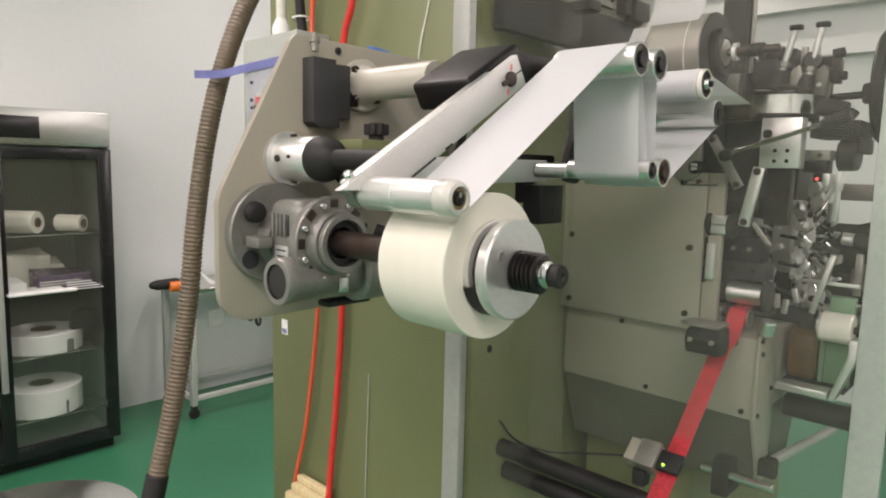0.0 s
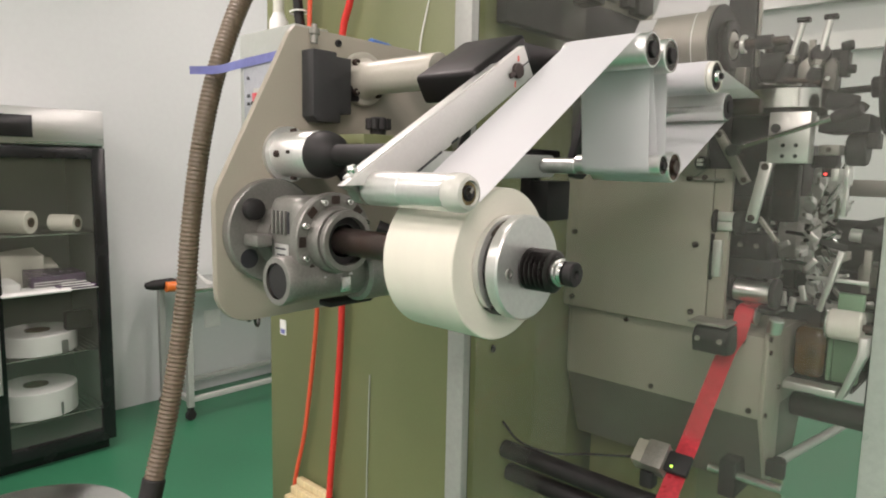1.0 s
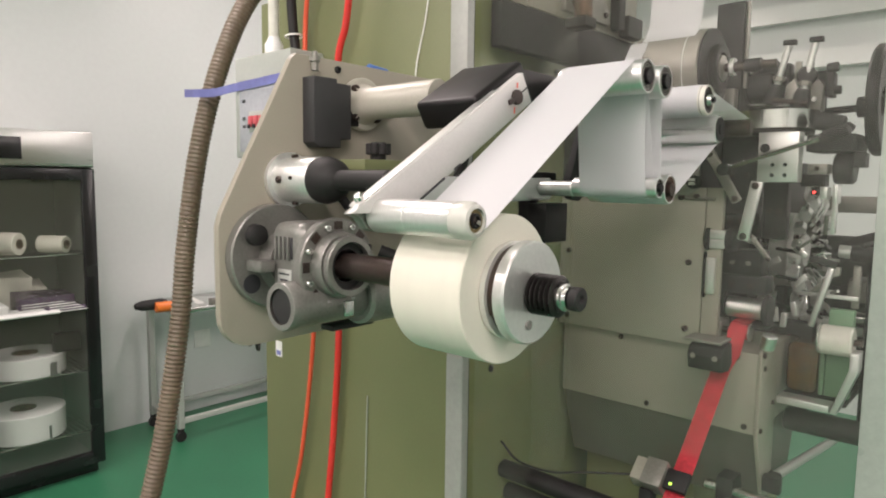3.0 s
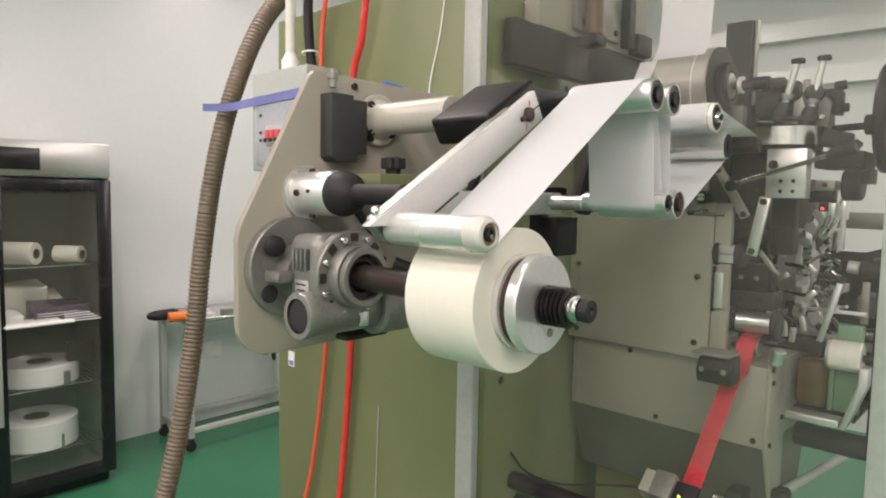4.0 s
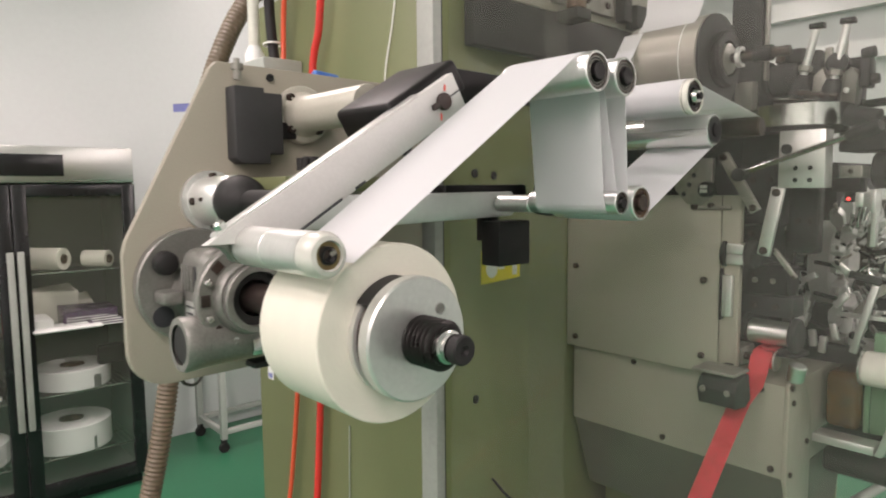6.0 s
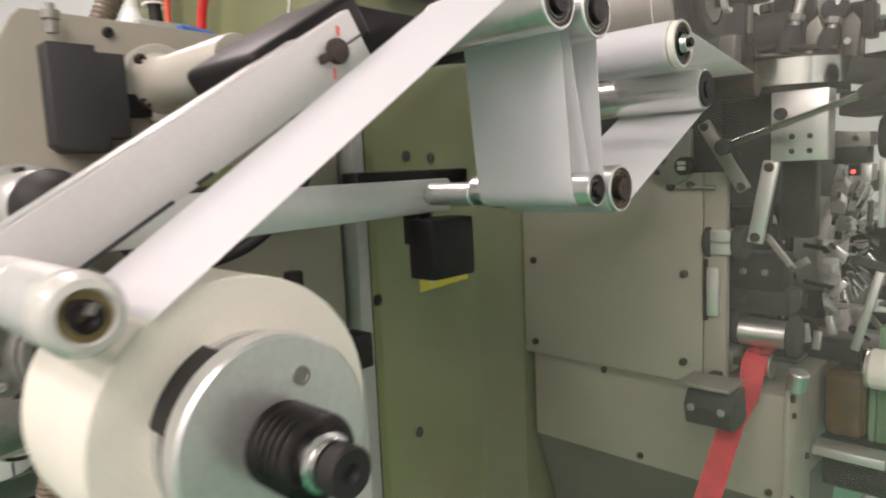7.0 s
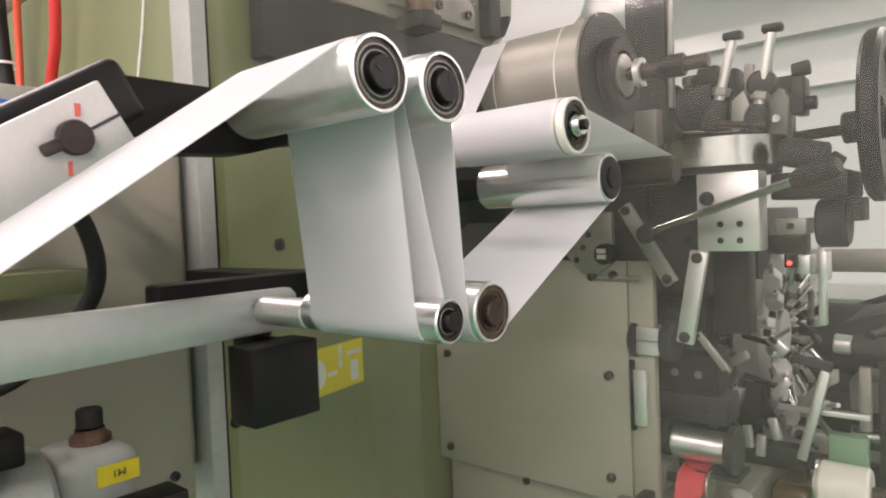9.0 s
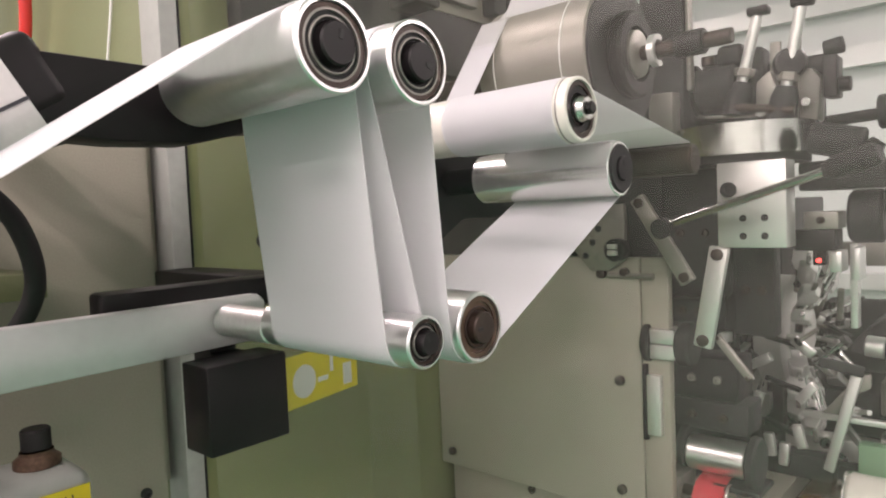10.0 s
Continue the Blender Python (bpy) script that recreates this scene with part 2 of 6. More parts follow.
def prism(bm, poly, axis, a0, a1, bevel=0.0, seg=2):
    """Extrudes a polygon, given in the two other axes in the order x, y, z, along an axis."""
    def p3(q, a):
        q = list(q)
        q.insert("xyz".index(axis), a)
        return q
    lo = [bm.verts.new(p3(q, a0)) for q in poly]
    hi = [bm.verts.new(p3(q, a1)) for q in poly]
    fs = [bm.faces.new(lo), bm.faces.new(hi[::-1])]
    for k in range(len(poly)):
        k2 = (k + 1) % len(poly)
        fs.append(bm.faces.new((lo[k], hi[k], hi[k2], lo[k2])))
    bmesh.ops.recalc_face_normals(bm, faces=fs)
    if bevel:
        bmesh.ops.bevel(bm, geom=list({e for f in fs for e in f.edges}), offset=bevel, segments=seg, profile=0.5, affect="EDGES")
    return bm


def smooth_path(pts, n=12):
    """Catmull-Rom through the points."""
    pts = [Vector(p) for p in pts]
    ext = [2 * pts[0] - pts[1], *pts, 2 * pts[-1] - pts[-2]]
    out = []
    for k in range(1, len(ext) - 2):
        a, b, c, d = ext[k - 1:k + 3]
        for j in range(n):
            t = j / n
            out.append(0.5 * ((2 * b) + (c - a) * t + (2 * a - 5 * b + 4 * c - d) * t * t + (3 * b - a - 3 * c + d) * t ** 3))
    out.append(pts[-1])
    return out


def sweep(bm, path, radius, seg=14):
    """A tube along a path; radius is a number or a function of the arc length."""
    path = [Vector(p) for p in path]
    rings, s, u = [], 0.0, None
    for k, p in enumerate(path):
        d = (path[min(k + 1, len(path) - 1)] - path[max(k - 1, 0)]).normalized()
        if k:
            s += (p - path[k - 1]).length
        u = d.orthogonal().normalized() if u is None else (u - d * u.dot(d)).normalized()
        w = d.cross(u)
        r = radius(s) if callable(radius) else radius
        rings.append([bm.verts.new(p + (u * math.cos(2 * math.pi * j / seg) + w * math.sin(2 * math.pi * j / seg)) * r) for j in range(seg)])
    for a, b in zip(rings, rings[1:]):
        for j in range(seg):
            j2 = (j + 1) % seg
            bm.faces.new((a[j], b[j], b[j2], a[j2]))
    bm.faces.new(rings[0][::-1])
    bm.faces.new(rings[-1])
    return bm


def hexbolt(bm, p, d, r=0.006, h=0.005):
    """A socket-head screw: a short chamfered head with a recess."""
    return lathe(bm, p, d, [(0, r), (h * 0.8, r), (h, r * 0.85), (h, r * 0.5), (h * 0.4, r * 0.45), (h * 0.4, 0)], 12)


def ribbon(bm, path, y0, y1, thick=0.0005):
    """A flat web along a path of (x, z), between two y's, with two faces."""
    n = len(path)
    rows = []
    for k in range(n):
        a, b = path[max(k - 1, 0)], path[min(k + 1, n - 1)]
        dx, dz = b[0] - a[0], b[1] - a[1]
        ln = math.hypot(dx, dz) or 1
        nx, nz = -dz / ln * thick / 2, dx / ln * thick / 2
        x, z = path[k]
        rows.append([bm.verts.new((x + nx, y0, z + nz)), bm.verts.new((x + nx, y1, z + nz)), bm.verts.new((x - nx, y1, z - nz)), bm.verts.new((x - nx, y0, z - nz))])
    for a, b in zip(rows, rows[1:]):
        for j in range(4):
            j2 = (j + 1) % 4
            bm.faces.new((a[j], a[j2], b[j2], b[j]))
    bm.faces.new(rows[0])
    bm.faces.new(rows[-1][::-1])
    return bm


def belt(stops, step=radians(6)):
    """The (x, z) path of a web over rollers: stops of (x, z, radius, turn), turn +1 clockwise as seen from the front, -1 the other way."""
    def tangent(a, b):
        (ax, az, ar, at), (bx, bz, br, bt) = a, b
        dx, dz = bx - ax, bz - az
        dist = math.hypot(dx, dz)
        ang = math.atan2(dz, dx)
        # the left normal offset of a clockwise roller is +radius
        off = math.asin(max(-1, min(1, (bt * br - at * ar) / dist)))
        th = ang + off
        n = (-math.sin(th), math.cos(th))
        return (ax + n[0] * ar * at, az + n[1] * ar * at), (bx + n[0] * br * bt, bz + n[1] * br * bt)
    path = []
    segs = [tangent(a, b) for a, b in zip(stops, stops[1:])]
    for k, (p, q) in enumerate(segs):
        if k:
            x, z, r, turn = stops[k]
            a0 = math.atan2(segs[k - 1][1][1] - z, segs[k - 1][1][0] - x)
            a1 = math.atan2(p[1] - z, p[0] - x)
            sweep_a = (a1 - a0) % (2 * math.pi) if turn < 0 else -((a0 - a1) % (2 * math.pi))
            n = max(2, int(abs(sweep_a) / step))
            path += [(x + r * math.cos(a0 + sweep_a * j / n), z + r * math.sin(a0 + sweep_a * j / n)) for j in range(n + 1)]
        else:
            path.append(p)
        if k == len(segs) - 1:
            path.append(q)
    return path


def bolts(parent, name, rows, material, label="", h=0.005):
    """Socket-head screws, each a part of its own: rows of place, direction, radius."""
    for p, d, r in rows:
        part(name, hexbolt(B(), p, d, r, h), material, parent, label)


# ---- the room ----
def slab(name, x0, x1, y0, y1, z0, z1, material, label, category):
    bm = box(B(), x0, x1, y0, y1, z0, z1)
    return tagged(part(name, bm, material), label, category, kind="structure")


slab("floor", -4.2, 6.2, -3.2, 5.1, -0.1, 0.0, FLOOR, "glossy green epoxy workshop floor", "floor")
slab("ceiling", -4.2, 6.2, -3.2, 5.1, CEIL, CEIL + 0.1, CEILMAT, "white clean-room ceiling with lamps", "ceiling")
slab("wall_north", -4.2, 6.2, 4.9, 5.1, 0.0, CEIL, WALL, "smooth white clean-room panel wall", "wall")
slab("wall_east", 6.0, 6.2, -3.0, 4.9, 0.0, CEIL, WALL, "smooth white clean-room panel wall", "wall")
slab("wall_west", -4.2, -4.0, -3.0, 4.9, 0.0, CEIL, WALL, "smooth white clean-room panel wall", "wall")
slab("wall_south", -4.2, 6.2, -3.2, -3.0, 0.0, CEIL, WALL, "smooth white clean-room panel wall", "wall")
for zz in (2.98, 2.62):
    slab("trim", 5.9, 5.985, -3.0, 4.88, zz, zz + 0.13, SILVERPAINT, "grey cable trunking along the white wall", "trunking")
slab("trim", 5.9, 5.985, -3.0, 4.88, 1.2, 1.3, SILVERPAINT, "grey cable trunking along the white wall", "trunking")

# Housings for all lamps, the two added ones included; none is in view.
for lx, ly in LAMPS + FILL_LAMPS:
    lt = thing("ceiling_light", "white linear ceiling light out of view, switched on", "ceiling light", (lx, ly, CEIL), "ceiling lights")
    part("frame", box(B(), lx - 0.16, lx + 0.16, ly - 0.6, ly + 0.6, CEIL - 0.05, CEIL - 0.002, 0.004), SILVERPAINT, lt)
    part("diffuser", box(B(), lx - 0.14, lx + 0.14, ly - 0.58, ly + 0.58, CEIL - 0.06, CEIL - 0.051, 0.003), TUBELIGHT, lt, "glowing white diffuser")


# ---- fridge ----
def fridge():
    x0, x1, y0, y1 = 0.52, 1.74, 4.29, 4.86
    f = thing("refrigerator", "stainless double-door display refrigerator with black-framed glass doors", "refrigerator", ((x0 + x1) / 2, y0, 0))
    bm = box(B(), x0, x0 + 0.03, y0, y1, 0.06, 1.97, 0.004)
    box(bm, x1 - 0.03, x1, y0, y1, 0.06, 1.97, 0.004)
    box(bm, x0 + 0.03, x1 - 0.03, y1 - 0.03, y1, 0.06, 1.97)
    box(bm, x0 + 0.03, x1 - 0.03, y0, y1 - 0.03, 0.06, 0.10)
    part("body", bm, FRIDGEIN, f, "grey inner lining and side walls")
    part("top_panel", box(B(), x0, x1, y0 - 0.03, y1 - 0.002, 1.785, 1.978, 0.006), FRIDGESTEEL, f, "brushed stainless header")
    part("display", box(B(), 0.92, 1.385, y0 - 0.036, y0 - 0.031, 1.82, 1.935, 0.002), FRIDGEBLACK, f, "black control display")
    bm = B()
    for k in range(6):
        box(bm, 0.955 + 0.018 * k, 0.967 + 0.018 * k, y0 - 0.0385, y0 - 0.0365, 1.905, 1.913)
    part("display_marks", bm, WHITELAB, f)
    part("plinth", box(B(), x0 + 0.02, x1 - 0.02, y0 + 0.03, y1 - 0.03, 0.0, 0.058), FRIDGEBLACK, f)
    for a, b, hs in ((0.525, 1.128, 1), (1.135, 1.738, 0)):
        bm = B()
        w = 0.068
        box(bm, a, a + w, y0 - 0.04, y0 - 0.004, 0.075, 1.775, 0.004)
        box(bm, b - w, b, y0 - 0.04, y0 - 0.004, 0.075, 1.775, 0.004)
        box(bm, a + w, b - w, y0 - 0.04, y0 - 0.004, 1.712, 1.775, 0.003)
        box(bm, a + w, b - w, y0 - 0.04, y0 - 0.004, 0.075, 0.145, 0.003)
        d = part("door", bm, FRIDGEBLACK, f, "black-framed glass door")
        g = part("pane", box(B(), a + w - 0.004, b - w + 0.004, y0 - 0.026, y0 - 0.02, 0.14, 1.715), GLASS, d)
        g.visible_shadow = False
        hx = b - 0.02 if hs else a + 0.02
        bm = box(B(), hx - 0.016, hx + 0.016, y0 - 0.085, y0 - 0.06, 0.48, 1.43, 0.006)
        for zz in (0.56, 1.35):
            box(bm, hx - 0.01, hx + 0.01, y0 - 0.062, y0 - 0.04, zz - 0.015, zz + 0.015)
        part("handle", bm, STRIPGREY, d, "long dull steel bar handle")
    for col in ((0.56, 1.10), (1.16, 1.70)):
        for zz in (0.26, 0.62, 0.98, 1.30):
            bm = B()
            for k in range(19):
                xx = col[0] + (col[1] - col[0]) * k / 18
                rod(bm, (xx, y0 + 0.03, zz), (xx, y1 - 0.05, zz), 0.0025, 6)
            for yy in (y0 + 0.03, y0 + 0.28, y1 - 0.05):
                rod(bm, (col[0], yy, zz - 0.004), (col[1], yy, zz - 0.004), 0.004, 8)
            part("shelf", bm, STEEL, f, "chromed wire shelf")


fridge()


def paper_reel(name, c, axis, r, ri, w, label, material=CREAM):
    t = thing(name, label, "roll", (c[0], c[1], c[2]), "rolls in the refrigerator")
    d = Vector(axis).normalized()
    p0, p1 = Vector(c) - d * w / 2, Vector(c) + d * w / 2
    part("roll", pipe(B(), p0, p1, r, ri + 0.006, 36, 0.003), material, t)
    part("core", pipe(B(), p0 - d * 0.004, p1 + d * 0.004, ri + 0.0055, ri, 24), BROWN, t, "brown cardboard core")
    return t


SH = 0.0045
paper_reel("paper_roll", (1.30, 4.44, 1.30 + SH + 0.062), (1, -1.15, 0), 0.062, 0.022, 0.24, "cream paper roll lying on a wire shelf")
paper_reel("paper_roll", (1.56, 4.40, 1.30 + SH + 0.048), (1, -1.2, 0), 0.048, 0.02, 0.15, "small cream roll with a dark core on a wire shelf")
paper_reel("tape_disc", (1.42, 4.50, 0.62 + SH + 0.055), (0, 0, 1), 0.2, 0.06, 0.11, "flat white tape disc on a wire shelf", WHITELAB)
paper_reel("tape_disc", (1.40, 4.51, 0.26 + SH + 0.075), (0, 0, 1), 0.21, 0.06, 0.15, "thick flat white tape disc on the bottom shelf", WHITELAB)
paper_reel("paper_roll", (0.93, 4.42, 1.30 + SH + 0.13), (0.15, -1, 0), 0.13, 0.04, 0.12, "large cream roll standing on a wire shelf")
paper_reel("tape_disc", (0.90, 4.52, 0.26 + SH + 0.06), (0, 0, 1), 0.19, 0.06, 0.12, "flat white tape disc on the bottom shelf", WHITELAB)
for px, pz in ((1.47, 0.655), (1.43, 0.30), (0.95, 0.30)):
    t = thing("price_tag", "dark printed tag lying against a tape disc", "tag", (px, 4.31, pz), "tags in the refrigerator")
    part("tag", box(B(), px - 0.05, px + 0.05, 4.312, 4.315, pz - 0.03, pz + 0.04, 0.001), FRIDGEIN, t)
    part("tag_border", box(B(), px - 0.053, px + 0.053, 4.3155, 4.317, pz - 0.033, pz + 0.043), INK, t)
for k, (px, py, w, h, m, lab) in enumerate((
        (1.24, 4.40, 0.13, 0.07, WHITELAB, "white paper package lying on a shelf"), (1.50, 4.42, 0.28, 0.10, PURPLE, "shiny purple wrapped pack on a shelf"),
        (1.36, 4.31, 0.34, 0.020, WHITELAB, "flat white envelope pack at a shelf edge"), (1.57, 4.345, 0.20, 0.030, PURPLE, "flat dark purple wrapped pack at a shelf edge"),
        (1.30, 4.60, 0.36, 0.17, CREAM, "crumpled cream bag on a shelf"), (1.45, 4.64, 0.24, 0.13, CREAM, "crumpled cream bag on a shelf"))):
    t = thing("package", lab, "package", (px, py, 0.98 + SH), "packages in the refrigerator")
    bm = box(B(), px - w / 2, px + w / 2, py - 0.09, py + 0.09, 0.98 + SH, 0.98 + SH + h, 0.012, 3)
    for v in bm.verts:
        nz = noise.noise(Vector(v.co) * 22)
        v.co.z += max(0, v.co.z - 0.99) * nz * 0.5
    part("wrap", bm, m, t)
    if m is PURPLE:
        for j in range(4):
            part("film_edge", box(B(), px - w / 2 + 0.01, px + w / 2 - 0.02 * j, py - 0.1, py - 0.092, 0.99 + 0.014 * j, 0.994 + 0.014 * j), WHITELAB, t)
t = thing("package", "black folded cloth pack on a shelf", "package", (1.60, 4.40, 0.74), "packages in the refrigerator")
part("wrap", box(B(), 1.53, 1.67, 4.36, 4.42, 0.735, 0.845, 0.01, 3), RUBBER, t)
t = thing("package", "red box on the shelf beside black trays", "package", (0.96, 4.45, 0.98 + SH), "packages in the refrigerator")
part("wrap", box(B(), 0.90, 1.03, 4.38, 4.55, 0.98 + SH, 1.07, 0.006), PINK, t)
t = thing("tray", "black plastic tray with white papers on a shelf", "tray", (0.95, 4.5, 0.62 + SH), "packages in the refrigerator")
part("tray_body", box(B(), 0.75, 1.08, 4.38, 4.7, 0.62 + SH, 0.70, 0.01), RUBBER, t)
part("papers", box(B(), 0.78, 1.05, 4.37, 4.379, 0.63, 0.65), WHITELAB, t)


# ---- trolley table by the wall ----
def trolley():
    t = thing("work_trolley", "grey steel trolley with castors beside the wall", "trolley", (2.7, 4.5, 0))
    z = 0.89
    for lx, ly in ((2.26, 4.38), (2.26, 4.78), (3.25, 4.38), (3.25, 4.78)):
        part("leg", box(B(), lx - 0.02, lx + 0.02, ly - 0.02, ly + 0.02, 0.09, z - 0.03, 0.003), BOXGREY, t)
        bm = rod(B(), (lx, ly - 0.014, 0.035), (lx, ly + 0.014, 0.035), 0.035, 20)
        box(bm, lx - 0.012, lx + 0.012, ly - 0.024, ly + 0.024, 0.06, 0.089)
        part("castor", bm, RUBBER, t, "black castor")
    for ly in (4.38, 4.78):
        part("rail", box(B(), 2.28, 3.23, ly - 0.015, ly + 0.015, 0.12, 0.155, 0.003), BOXGREY, t)
    for lx in (2.26, 3.25):
        part("rail", box(B(), lx - 0.015, lx + 0.015, 4.40, 4.76, 0.12, 0.155, 0.003), BOXGREY, t)
    part("tabletop", box(B(), 2.22, 3.29, 4.34, 4.82, z - 0.03, z, 0.004), STEEL, t)
    s = thing("hand_tool", "black hand tool with an orange end on the trolley", "tool", (2.25, 4.36, z))
    part("grip", lathe(B(), (1.99, 4.40, z + 0.045), (1, -0.15, 0.02), [(0, 0), (0.01, 0.02), (0.05, 0.032), (0.17, 0.036), (0.2, 0.02), (0.2, 0)], 18), RUBBER, s)
    part("end_cap", rod(B(), (2.10, 4.345, z + 0.034), (2.25, 4.325, z + 0.034), 0.033, 18), ORANGE, s, "orange end")
    bm = B()
    for k in range(3):
        sweep(bm, smooth_path([(2.25, 4.37, z + 0.03 + 0.02 * k), (2.32, 4.39 + 0.02 * k, z + 0.09 + 0.01 * k), (2.40, 4.40, z + 0.02 + 0.01 * k), (2.46, 4.42, z + 0.01)], 8), 0.005, 8)
    part("cable", bm, WHITELAB, s, "white cable")
    c = thing("clamp", "small metal clamps on the trolley", "clamp", (2.6, 4.4, z))
    for k in range(3):
        part("jaw", box(B(), 2.5 + 0.14 * k, 2.57 + 0.14 * k, 4.37, 4.43, z, z + 0.035 + 0.012 * k, 0.004), MIDMETAL, c)


trolley()
so = thing("wall_socket", "white double wall socket", "socket", (2.72, 4.898, 0.52))
part("plate", box(B(), 2.63, 2.76, 4.888, 4.899, 0.47, 0.60, 0.004), WHITELAB, so)


# ---- dust collector drum and hose ----
dr = thing("vacuum_drum", "stainless dust collector drum with a rolled rim", "drum", (0.745, 2.18, 0))
part("drum_body", lathe(B(), (0.745, 2.18, 0), (0, 0, 1), [(0, 0), (0, 0.25), (0.01, 0.255), (0.715, 0.255), (0.715, 0)], 56), STEEL, dr)
part("lid", lathe(B(), (0.745, 2.18, 0.716), (0, 0, 1), [(0, 0), (0, 0.268), (0.012, 0.275), (0.024, 0.268), (0.026, 0.25), (0.034, 0.23), (0.05, 0.1), (0.052, 0)], 56), STEEL, dr, "domed stainless lid")
hz = thing("suction_hose", "brown ribbed flexible suction hose hanging down to a drum", "hose", (1.05, 2.1, 0.8))
hpath = smooth_path([(1.050, 2.1, 0.80), (1.091, 2.1, 0.956), (1.118, 2.1, 1.08), (1.140, 2.1, 1.202), (1.165, 2.1, 1.37), (1.182, 2.1, 1.533), (1.222, 2.1, 1.78), (1.279, 2.1, 1.996), (1.365, 2.1, 2.205), (1.46, 2.1, 2.34), (1.60, 2.1, 2.46), (1.80, 2.1, 2.52)], 60)
part("cuff", rod(B(), (1.015, 2.1, 0.66), (1.053, 2.1, 0.812), 0.032, 24), RUBBER, hz, "black hose cuff")
part("hose", sweep(B(), hpath, lambda s: 0.0268 + 0.0024 * math.sin(2 * math.pi * s / 0.0125), 20), HOSE, hz, angle=80)


# ---- green machine cabinet ----
XS, YN, YF, TOP = 1.335, 1.18, 1.935, 2.21
cab = thing("machine_cabinet", "olive-green painted steel machine cabinet", "machine", (1.9, 1.6, 0))
part("side_panel", box(B(), XS, XS + 0.02, YN + 0.049, YF, 0.0, TOP, 0.003), GREEN, cab)
part("back_panel", box(B(), XS + 0.021, 2.95, YF - 0.02, YF, 0.0, TOP - 0.031, 0.003), GREEN, cab)
part("top_panel", box(B(), XS + 0.021, 2.95, YN + 0.26, YF - 0.001, TOP - 0.03, TOP, 0.003), GREEN, cab)
part("end_panel", box(B(), 2.93, 2.95, 1.46, YF - 0.021, 0.0, TOP - 0.031), GREEN, cab)
FP = (1.352, 1.186)
FQ = (2.93, 1.484)
fdir = Vector((FQ[0] - FP[0], FQ[1] - FP[1], 0)).normalized()
fnor = Vector((fdir.y, -fdir.x, 0))


def on_front(x, off=0.0):
    """The point of the slanted front panel at x, off metres in front of it."""
    s = (x - FP[0]) / fdir.x
    return Vector((FP[0] + fdir.x * s, FP[1] + fdir.y * s, 0)) + fnor * off


def front_box(bm, x0, x1, z0, z1, o0, o1, bevel=0.0):
    s0, s1 = (x0 - FP[0]) / fdir.x, (x1 - FP[0]) / fdir.x
    m = Matrix.Translation((FP[0], FP[1], 0)) @ Matrix.Rotation(math.atan2(fdir.y, fdir.x), 4, "Z")
    return box(bm, s0, s1, -o1, -o0, z0, z1, bevel, 2, m)


part("front_panel", front_box(B(), 1.352, 2.93, 0.0, TOP - 0.032, -0.018, 0.0), GREENSHEEN, cab, "glossy green front panel with its sheen coloured in")
part("corner_strip", box(B(), XS - 0.006, XS + 0.016, YN, YN + 0.047, 0.0, TOP, 0.002), STRIPGREY, cab, "dull grey corner strip")
part("corner_seal", box(B(), XS + 0.0165, XS + 0.0195, YN + 0.002, YN + 0.03, 0.0, TOP, 0.0005), RUBBER, cab, "black door seal")
bolts(cab, "panel_screw", [((*on_front(x)[:2], z), fnor, 0.009) for x, z in ((1.46, 1.772), (1.53, 1.768), (1.369, 1.549), (1.46, 1.30), (1.80, 2.02))], DUSTYDARK, "dark button screw")
lb = thing("warning_label", "yellow sticker with white symbols on the green panel", "label", tuple(on_front(1.56, 0.001)[:2]) + (1.575,))
part("sheet", front_box(B(), 1.482, 1.636, 1.540, 1.612, 0.0012, 0.0018), YELLOW, lb)
bm = B()
p = on_front(1.522, 0.0021)
lathe(bm, (p.x, p.y, 1.573), fnor, [(0, 0), (0, 0.023), (0.0004, 0.023), (0.0004, 0)], 28)
front_box(bm, 1.575, 1.582, 1.575, 1.608, 0.0021, 0.0025)
front_box(bm, 1.603, 1.622, 1.548, 1.58, 0.0021, 0.0025)
front_box(bm, 1.548, 1.57, 1.565, 1.572, 0.0021, 0.0025)
front_box(bm, 1.595, 1.63, 1.59, 1.596, 0.0021, 0.0025)
part("symbol", bm, WHITELAB, lb)
bd = thing("badge", "small white inspection badge on the green side panel", "label", (XS - 0.001, 1.868, 1.25))
part("card", box(B(), XS - 0.0022, XS - 0.0012, 1.852, 1.882, 1.228, 1.272), WHITELAB, bd)
part("print", box(B(), XS - 0.0034, XS - 0.0024, 1.857, 1.877, 1.232, 1.245), BLUETAPE, bd)

# electrical box, conduit and tape
eb = thing("electrical_box", "light grey breaker box with a clear window and red switches", "electrical box", (1.28, 1.78, 1.79))
part("case", box(B(), 1.233, XS - 0.001, 1.655, 1.905, 1.785, 2.045, 0.004), BOXGREY, eb)
part("cover", box(B(), 1.226, 1.2325, 1.69, 1.875, 1.80, 1.985, 0.002), mat("cloudy_window", (0.40, 0.41, 0.45), 0.2, vary=0.05, scale=8), eb, "pale inner cover")
part("switch_frame", box(B(), 1.2235, 1.2258, 1.722, 1.826, 1.850, 1.902, 0.001), BOXGREY, eb, "grey switch frame")
for k in range(4):
    part("switch", box(B(), 1.2145, 1.2234, 1.729 + 0.024 * k, 1.746 + 0.024 * k, 1.862, 1.890, 0.002), PINK, eb, "red breaker switch")
    part("toggle", box(B(), 1.209, 1.2143, 1.733 + 0.024 * k, 1.742 + 0.024 * k, 1.858, 1.868, 0.001), INK, eb)
